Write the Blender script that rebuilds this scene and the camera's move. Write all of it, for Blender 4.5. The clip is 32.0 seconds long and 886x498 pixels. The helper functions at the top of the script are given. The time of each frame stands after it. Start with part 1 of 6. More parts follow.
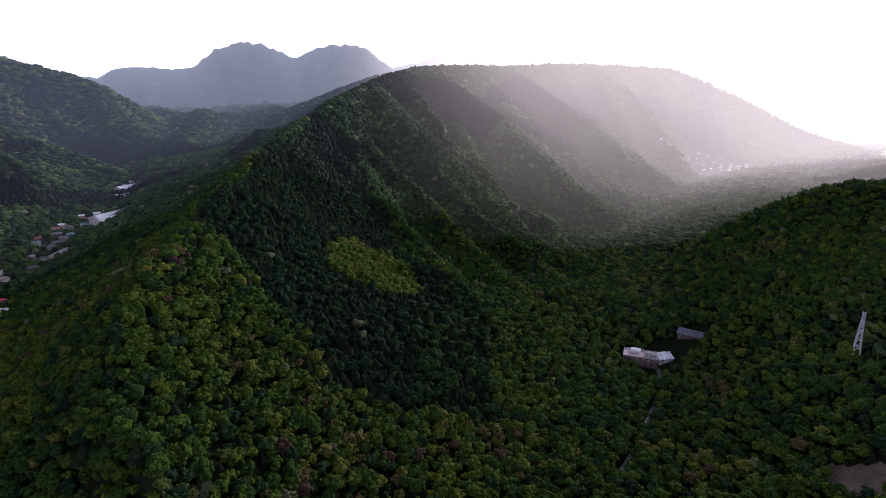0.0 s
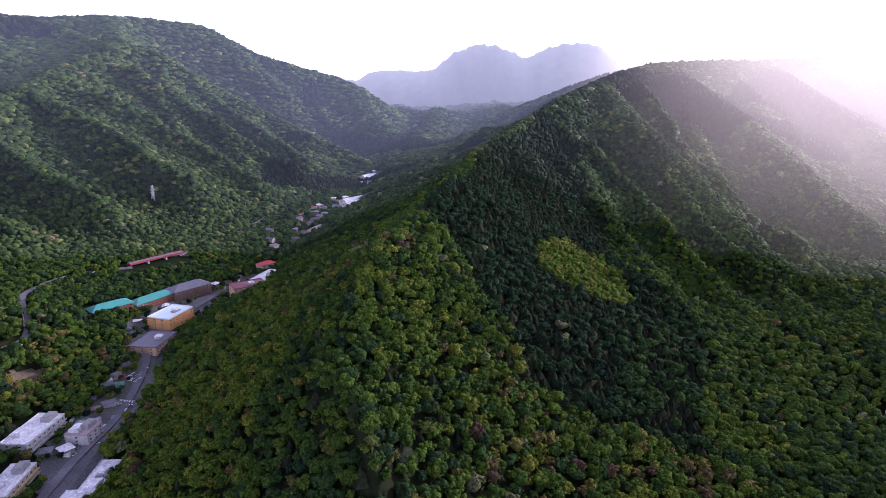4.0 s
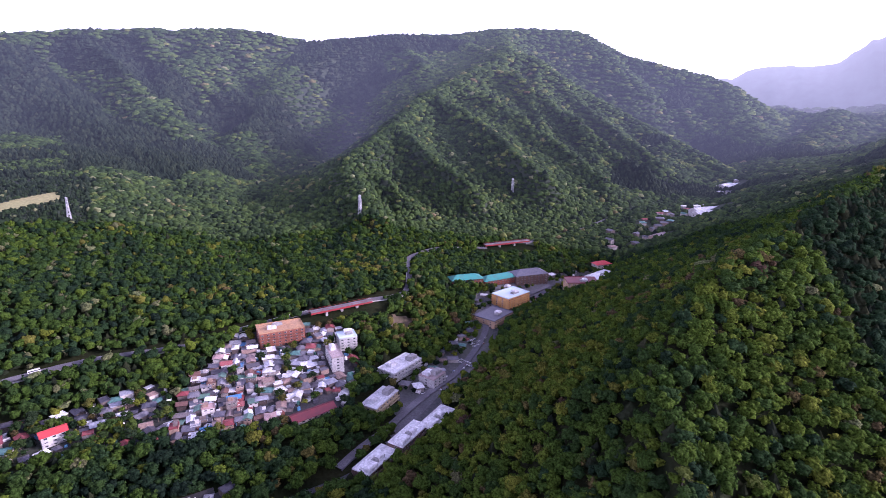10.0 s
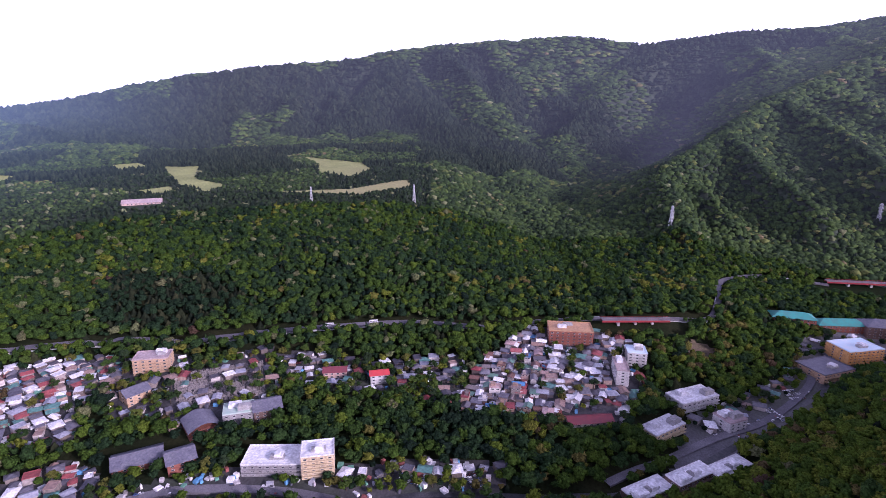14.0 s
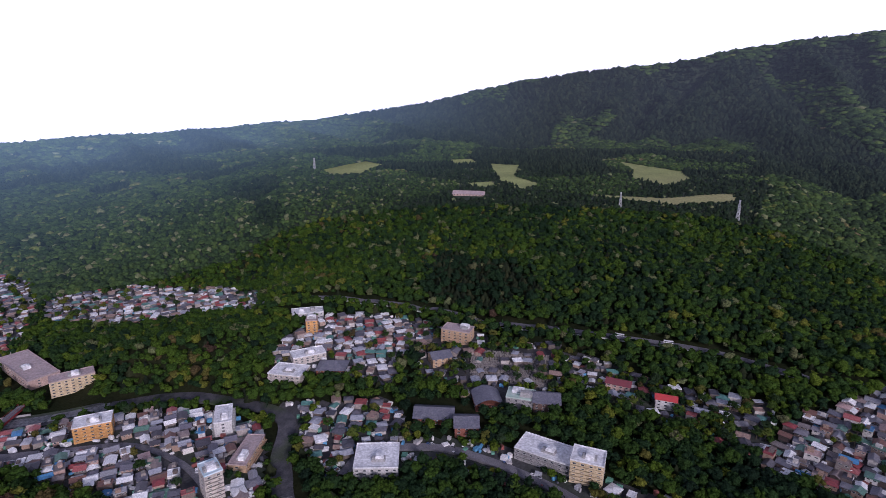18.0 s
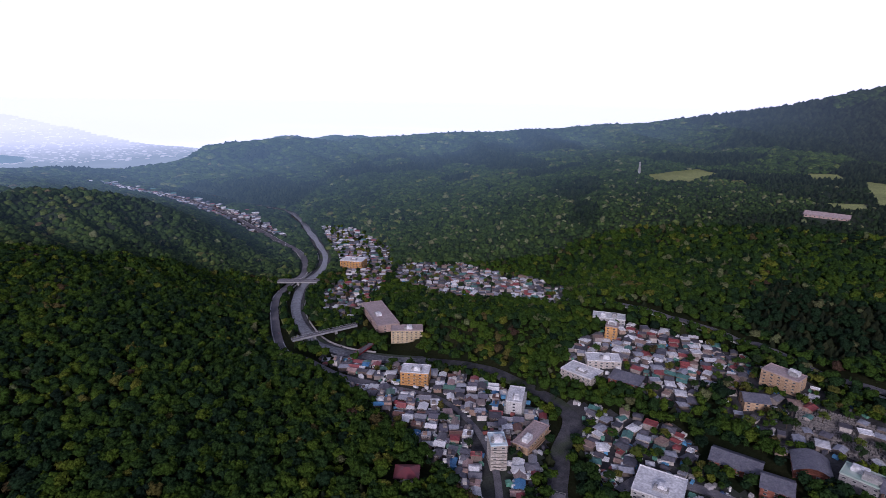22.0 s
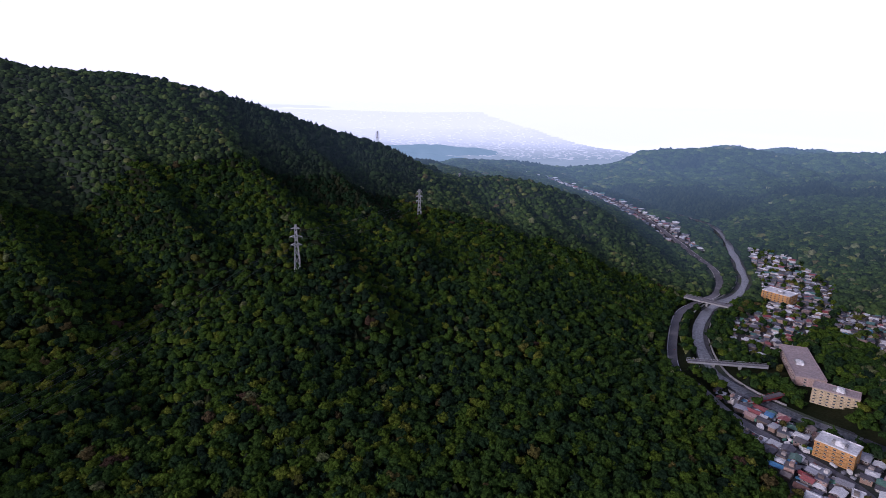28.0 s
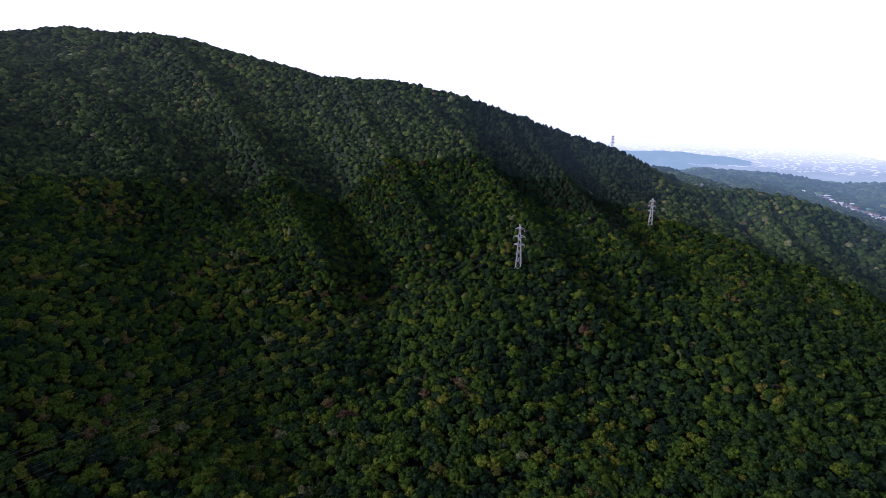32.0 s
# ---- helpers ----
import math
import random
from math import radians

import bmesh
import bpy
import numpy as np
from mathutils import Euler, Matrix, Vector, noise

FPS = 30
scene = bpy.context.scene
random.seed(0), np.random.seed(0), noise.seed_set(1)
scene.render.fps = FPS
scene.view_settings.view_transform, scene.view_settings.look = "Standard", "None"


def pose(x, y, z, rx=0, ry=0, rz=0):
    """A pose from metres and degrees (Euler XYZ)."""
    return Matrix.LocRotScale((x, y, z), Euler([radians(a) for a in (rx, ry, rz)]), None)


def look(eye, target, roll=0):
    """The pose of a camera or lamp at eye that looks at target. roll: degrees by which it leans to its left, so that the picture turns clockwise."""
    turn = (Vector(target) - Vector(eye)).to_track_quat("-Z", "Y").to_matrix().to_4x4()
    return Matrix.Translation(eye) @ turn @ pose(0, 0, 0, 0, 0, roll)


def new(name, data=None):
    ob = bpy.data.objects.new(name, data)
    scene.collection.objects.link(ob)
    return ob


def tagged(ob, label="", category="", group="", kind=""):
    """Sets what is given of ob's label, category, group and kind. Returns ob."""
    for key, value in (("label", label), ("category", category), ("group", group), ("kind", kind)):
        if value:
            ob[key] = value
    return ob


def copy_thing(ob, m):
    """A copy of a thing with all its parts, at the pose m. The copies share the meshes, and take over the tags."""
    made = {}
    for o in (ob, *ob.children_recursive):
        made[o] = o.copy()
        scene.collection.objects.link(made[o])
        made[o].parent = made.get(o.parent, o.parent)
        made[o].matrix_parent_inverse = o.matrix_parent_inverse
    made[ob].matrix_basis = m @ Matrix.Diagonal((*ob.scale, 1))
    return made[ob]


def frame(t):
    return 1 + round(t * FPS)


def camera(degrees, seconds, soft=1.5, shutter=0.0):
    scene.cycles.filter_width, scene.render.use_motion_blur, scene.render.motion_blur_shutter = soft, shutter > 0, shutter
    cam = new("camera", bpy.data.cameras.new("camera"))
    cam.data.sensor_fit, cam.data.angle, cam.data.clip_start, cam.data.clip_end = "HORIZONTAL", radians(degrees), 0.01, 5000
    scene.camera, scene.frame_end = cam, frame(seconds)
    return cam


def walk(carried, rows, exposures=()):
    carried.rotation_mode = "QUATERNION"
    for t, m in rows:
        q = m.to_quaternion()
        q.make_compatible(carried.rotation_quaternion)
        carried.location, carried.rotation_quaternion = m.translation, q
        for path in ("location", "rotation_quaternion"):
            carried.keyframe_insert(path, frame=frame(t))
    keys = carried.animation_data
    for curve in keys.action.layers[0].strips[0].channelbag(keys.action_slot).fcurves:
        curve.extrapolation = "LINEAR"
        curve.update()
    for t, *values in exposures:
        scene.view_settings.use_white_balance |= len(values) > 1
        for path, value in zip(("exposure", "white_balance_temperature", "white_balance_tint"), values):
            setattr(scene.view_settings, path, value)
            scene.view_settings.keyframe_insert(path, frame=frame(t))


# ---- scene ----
UNIT = 1.6  # metres to one unit of the plan, which is blown up about the point under the lookout at the end
PLAN_EYE = 200.0
EYE = (0.0, 0.0, PLAN_EYE * UNIT)
cam = camera(77.9, 32.0, soft=0.75, shutter=0.2)
TURN = [  # seconds, tilt, lean, heading
    (0.0, 75.49, -0.75, -0.00),
    (0.5, 75.44, -0.79, 2.51),
    (1.0, 75.37, -0.82, 5.43),
    (1.5, 75.31, -0.84, 7.87),
    (2.0, 75.25, -0.86, 10.90),
    (2.5, 75.19, -0.87, 14.08),
    (3.0, 75.14, -0.85, 17.32),
    (3.5, 75.11, -0.86, 19.99),
    (5.5, 74.94, -0.82, 30.08),
    (6.0, 74.92, -0.78, 32.47),
    (6.5, 74.90, -0.75, 34.79),
    (7.0, 74.88, -0.72, 37.23),
    (7.5, 74.87, -0.69, 39.83),
    (8.0, 74.84, -0.67, 43.07),
    (8.5, 74.81, -0.65, 46.29),
    (9.0, 74.79, -0.62, 50.15),
    (9.5, 74.77, -0.58, 53.92),
    (10.0, 74.77, -0.55, 57.85),
    (10.5, 74.77, -0.52, 61.48),
    (11.0, 74.77, -0.52, 65.67),
    (11.5, 74.79, -0.54, 69.64),
    (12.0, 74.80, -0.54, 73.96),
    (12.5, 74.81, -0.53, 78.09),
    (13.0, 74.84, -0.51, 82.34),
    (13.5, 74.87, -0.51, 85.99),
    (14.0, 74.91, -0.51, 89.63),
    (14.5, 74.93, -0.49, 93.40),
    (16.5, 75.00, -0.56, 109.18),
    (17.0, 74.99, -0.54, 113.39),
    (17.5, 74.99, -0.56, 117.34),
    (18.0, 74.99, -0.60, 121.43),
    (18.5, 74.96, -0.62, 125.52),
    (19.0, 74.92, -0.63, 130.00),
    (19.5, 74.89, -0.63, 134.12),
    (20.0, 74.88, -0.65, 138.57),
    (20.5, 74.87, -0.67, 142.53),
    (21.0, 74.85, -0.69, 146.60),
    (21.5, 74.84, -0.69, 150.36),
    (22.0, 74.83, -0.69, 154.24),
    (22.5, 74.81, -0.70, 157.76),
    (23.0, 74.81, -0.69, 161.45),
    (23.5, 74.80, -0.69, 165.01),
    (24.0, 74.79, -0.68, 168.78),
    (24.5, 74.78, -0.67, 172.11),
    (25.0, 74.79, -0.68, 175.63),
    (25.5, 74.79, -0.69, 179.06),
    (27.5, 74.87, -0.89, 193.17),
    (28.0, 74.87, -0.87, 196.96),
    (28.5, 74.86, -0.87, 200.36),
    (29.0, 74.85, -0.89, 203.56),
    (29.5, 74.84, -0.95, 206.67),
    (30.0, 74.83, -1.00, 209.86),
    (30.5, 74.83, -1.00, 212.51),
    (31.0, 74.83, -0.93, 215.42),
    (31.5, 74.86, -0.81, 218.13),
    (32.0, 74.88, -0.74, 220.58),
]
walk(cam, [(t, pose(*EYE, rx, ry, rz)) for t, rx, ry, rz in TURN],
     exposures=[(0.0, -0.50, 5150, 24), (3.0, 0.22, 5130, 31), (6.0, 0.66, 5130, 45), (11.0, 0.56, 5130, 47), (13.5, 0.22, 5130, 47), (16.5, -0.45, 5150, 34), (19.0, -0.97, 5120, 26), (25.0, -1.12, 5120, 28), (29.0, -1.08, 5120, 28), (31.0, -0.90, 5120, 28), (32.0, -0.68, 5120, 28)])

# ---- sky and sun: a low evening sun behind haze, in the north-west ----
SUN_HEADING, SUN_HEIGHT = 322.0, 21.0
world = bpy.data.worlds.new("hazy_evening_sky")
scene.world = world
world.use_nodes = True
wn, wl = world.node_tree.nodes, world.node_tree.links
sky = wn.new("ShaderNodeTexSky")
sky.sky_type, sky.sun_disc = "NISHITA", False
sky.sun_elevation, sky.sun_rotation = radians(SUN_HEIGHT), radians(360 - SUN_HEADING)
sky.altitude, sky.air_density, sky.dust_density, sky.ozone_density = 300, 1.0, 5.0, 2.0
veil = wn.new("ShaderNodeMix")
veil.data_type, veil.blend_type = "RGBA", "MIX"
# the haze is thick and white towards the horizon and thins out overhead
up = wn.new("ShaderNodeSeparateXYZ")
wl.new(wn.new("ShaderNodeTexCoord").outputs["Generated"], up.inputs[0])
thin = wn.new("ShaderNodeMapRange")
thin.interpolation_type = "SMOOTHSTEP"
for i, v in enumerate((0.13, 0.55, 0.97, 0.12)):
    thin.inputs[1 + i].default_value = v
wl.new(up.outputs[2], thin.inputs[0])
wl.new(thin.outputs[0], veil.inputs[0])
veil.inputs[7].default_value = (38.0, 34.4, 34.4, 1)
wl.new(sky.outputs[0], veil.inputs[6])
wl.new(veil.outputs[2], wn["Background"].inputs[0])
wn["Background"].inputs[1].default_value = 0.067
sun_data = bpy.data.lights.new("sun", "SUN")
sun_data.energy, sun_data.angle, sun_data.color = 4.8, radians(9), (1.0, 0.84, 0.66)
sun = new("sun", sun_data)
_a, _e = radians(SUN_HEADING), radians(SUN_HEIGHT)
sun.matrix_world = look((0, 0, 900), (0 + 100 * math.sin(_a) * math.cos(_e), -100 * math.cos(_a) * math.cos(_e), 900 - 100 * math.sin(_e)))


# ---- materials ----
def material(name, colour, rough=0.8, second=None, scale=1.0, third=None, fine=0.0, metal=0.0, bump=0.0, by_thing=None,
             by_tint=None, steps=False, leafy=0.0, deep=0.0, glow=None, spec=0.3, haze=False):
    """A surface with its colour broken up at two scales. by_thing: colours dealt out thing by thing;
    by_tint: colours dealt out along the mesh's own 'tint'."""
    m = bpy.data.materials.new(name)
    m.use_nodes = True
    n, l = m.node_tree.nodes, m.node_tree.links
    b = n["Principled BSDF"]
    b.inputs["Roughness"].default_value, b.inputs["Metallic"].default_value = rough, metal
    b.inputs["Specular IOR Level"].default_value = spec
    co = n.new("ShaderNodeTexCoord")

    def mix(a, c, f, kind="MIX"):
        x = n.new("ShaderNodeMix")
        x.data_type, x.blend_type = "RGBA", kind
        for sock, v in ((x.inputs[0], f), (x.inputs[6], a), (x.inputs[7], c)):
            if isinstance(v, bpy.types.NodeSocket):
                l.new(v, sock)
            elif isinstance(v, (int, float)):
                sock.default_value = v
            else:
                sock.default_value = (*v[:3], 1)
        return x.outputs[2]

    def cloud(s, detail=4, lo=0.35, hi=0.65):
        t = n.new("ShaderNodeTexNoise")
        t.inputs["Scale"].default_value, t.inputs["Detail"].default_value = s, detail
        l.new(co.outputs["Object"], t.inputs["Vector"])
        r = n.new("ShaderNodeMapRange")
        r.inputs[1].default_value, r.inputs[2].default_value = lo, hi
        l.new(t.outputs["Fac"], r.inputs[0])
        return r.outputs[0]

    def dealt(socket, colours, smooth):
        r = n.new("ShaderNodeValToRGB")
        r.color_ramp.interpolation = "LINEAR" if smooth else "CONSTANT"
        while len(r.color_ramp.elements) < len(colours):
            r.color_ramp.elements.new(0.5)
        for i, c in enumerate(colours):
            r.color_ramp.elements[i].position = i / max(1, len(colours) - (1 if smooth else 0))
            r.color_ramp.elements[i].color = (*c, 1)
        l.new(socket, r.inputs[0])
        return r.outputs[0]

    out = tuple(colour)
    if by_thing:
        out = dealt(n.new("ShaderNodeObjectInfo").outputs["Random"], by_thing, False)
    if by_tint:
        a = n.new("ShaderNodeAttribute")
        a.attribute_name = "tint"
        out = dealt(a.outputs["Fac"], by_tint, not steps)
    if second:
        out = mix(out, second, cloud(scale))
    if third:
        out = mix(out, third, cloud(scale * 0.17, 3, 0.48, 0.66))
    if fine:
        g = cloud(fine, 3, 0.25, 0.75)
        s = n.new("ShaderNodeMapRange")
        s.inputs[3].default_value, s.inputs[4].default_value = 0.62 - deep, 1.3 + deep
        l.new(g, s.inputs[0])
        v = n.new("ShaderNodeVectorMath")
        v.operation = "SCALE"
        if isinstance(out, tuple):
            v.inputs[0].default_value = out[:3]
        else:
            l.new(out, v.inputs[0])
        l.new(s.outputs[0], v.inputs["Scale"])
        out = v.outputs[0]
    if isinstance(out, tuple):
        b.inputs["Base Color"].default_value = (*out[:3], 1)
    else:
        l.new(out, b.inputs["Base Color"])
    if bump:
        t = n.new("ShaderNodeTexNoise")
        t.inputs["Scale"].default_value, t.inputs["Detail"].default_value = (fine or scale * 6), 5
        l.new(co.outputs["Object"], t.inputs["Vector"])
        k = n.new("ShaderNodeBump")
        k.inputs["Strength"].default_value, k.inputs["Distance"].default_value = min(1, bump), bump
        l.new(t.outputs["Fac"], k.inputs["Height"])
        l.new(k.outputs[0], b.inputs["Normal"])
    if leafy:
        tr = n.new("ShaderNodeBsdfTranslucent")
        ms = n.new("ShaderNodeMixShader")
        ms.inputs[0].default_value = leafy
        l.new(out, tr.inputs[0]) if not isinstance(out, tuple) else None
        l.new(b.outputs[0], ms.inputs[1])
        l.new(tr.outputs[0], ms.inputs[2])
        l.new(ms.outputs[0], n["Material Output"].inputs[0])
    if haze:  # evening haze painted on the far backdrop as emission: grows with distance, low down, towards sun and sea
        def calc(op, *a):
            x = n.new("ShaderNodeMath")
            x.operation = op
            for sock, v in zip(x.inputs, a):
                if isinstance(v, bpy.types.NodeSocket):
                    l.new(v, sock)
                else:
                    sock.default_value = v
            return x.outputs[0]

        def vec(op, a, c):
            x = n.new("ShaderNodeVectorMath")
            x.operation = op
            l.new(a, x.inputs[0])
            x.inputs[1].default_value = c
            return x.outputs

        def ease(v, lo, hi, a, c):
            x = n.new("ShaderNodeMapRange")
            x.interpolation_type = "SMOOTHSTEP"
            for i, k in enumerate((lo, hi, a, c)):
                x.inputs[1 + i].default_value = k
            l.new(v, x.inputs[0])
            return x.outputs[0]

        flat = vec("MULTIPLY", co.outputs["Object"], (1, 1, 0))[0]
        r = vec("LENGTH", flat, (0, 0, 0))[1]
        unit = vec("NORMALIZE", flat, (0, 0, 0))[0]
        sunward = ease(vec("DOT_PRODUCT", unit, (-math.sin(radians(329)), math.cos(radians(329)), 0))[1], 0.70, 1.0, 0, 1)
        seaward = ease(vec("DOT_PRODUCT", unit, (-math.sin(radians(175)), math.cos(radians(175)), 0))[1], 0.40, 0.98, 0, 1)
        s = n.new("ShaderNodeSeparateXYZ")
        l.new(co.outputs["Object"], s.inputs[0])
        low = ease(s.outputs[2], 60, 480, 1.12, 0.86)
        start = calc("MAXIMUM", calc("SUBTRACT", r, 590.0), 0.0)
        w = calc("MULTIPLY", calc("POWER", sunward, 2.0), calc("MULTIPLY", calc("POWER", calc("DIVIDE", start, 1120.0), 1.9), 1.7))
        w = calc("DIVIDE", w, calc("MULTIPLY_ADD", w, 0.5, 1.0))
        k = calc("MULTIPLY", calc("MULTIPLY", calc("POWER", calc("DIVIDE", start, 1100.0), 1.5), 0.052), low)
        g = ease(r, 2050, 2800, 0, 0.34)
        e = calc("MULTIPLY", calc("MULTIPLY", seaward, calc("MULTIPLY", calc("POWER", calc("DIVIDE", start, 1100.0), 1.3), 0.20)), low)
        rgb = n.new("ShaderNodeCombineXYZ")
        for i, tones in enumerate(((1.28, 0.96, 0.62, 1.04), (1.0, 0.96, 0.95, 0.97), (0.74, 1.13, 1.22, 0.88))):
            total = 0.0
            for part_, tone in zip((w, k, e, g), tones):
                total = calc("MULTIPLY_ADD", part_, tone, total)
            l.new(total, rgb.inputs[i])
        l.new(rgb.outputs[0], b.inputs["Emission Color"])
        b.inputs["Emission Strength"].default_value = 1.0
    # even emission that paints haze onto the sea and far hills
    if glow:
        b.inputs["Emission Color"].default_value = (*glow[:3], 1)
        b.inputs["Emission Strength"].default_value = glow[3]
    return m

# ---- the lie of the land: (heading in degrees, distance, height) along its main lines, seen from the lookout ----
NT, NR, R0, R1 = 768, 240, 80.0, 3080.0
STEP = math.log(R1 / R0) / (NR - 1)


def drawn_in(d):
    """The far land is drawn in towards the lookout, along the line of sight."""
    return d if d < 1500 else 1500 + (d - 1500) * 0.458


def set_level(d, z):
    return PLAN_EYE + (z - PLAN_EYE) * drawn_in(d) / d


def at(h, d, z=None):
    k = drawn_in(d)
    x, y = -k * math.sin(radians(h)), k * math.cos(radians(h))
    return Vector((x, y)) if z is None else Vector((x, y, set_level(d, z)))


RIVER = [(335, 620, 50), (340, 474, 31), (338, 420, 20), (336, 384, 11), (338, 296, 7), (341, 258, 5), (350, 200, 4), (20, 130, 3), (75, 160, 2),
         (120, 200, 1), (138, 232, 0), (140, 283, 0), (139.4, 330, 0), (147.5, 374, 0), (155.5, 394, 0), (162, 406, -1), (165.6, 420, -1), (168.4, 450, -2), (170, 514, -3), (169.7, 570, -3),
         (168.6, 616, -4), (167.2, 661, -4), (166.6, 722, -5), (167.2, 784, -6), (168, 870, -7), (170, 1052, -9), (174, 1178, -11), (179, 1392, -15), (183, 1600, -18)]
BROOK = [(120, 205, 1), (97, 235, 2), (75, 247, 3), (67, 262, 4), (58.5, 320, 6), (55, 365, 8), (52, 420, 10), (51, 473, 12), (47, 530, 15), (42, 580, 18),
         (39, 640, 22), (36, 770, 32), (32, 939, 44), (29, 1150, 60), (26, 1600, 78), (24.6, 2000, 108), (23.6, 2400, 140), (23, 2800, 178)]
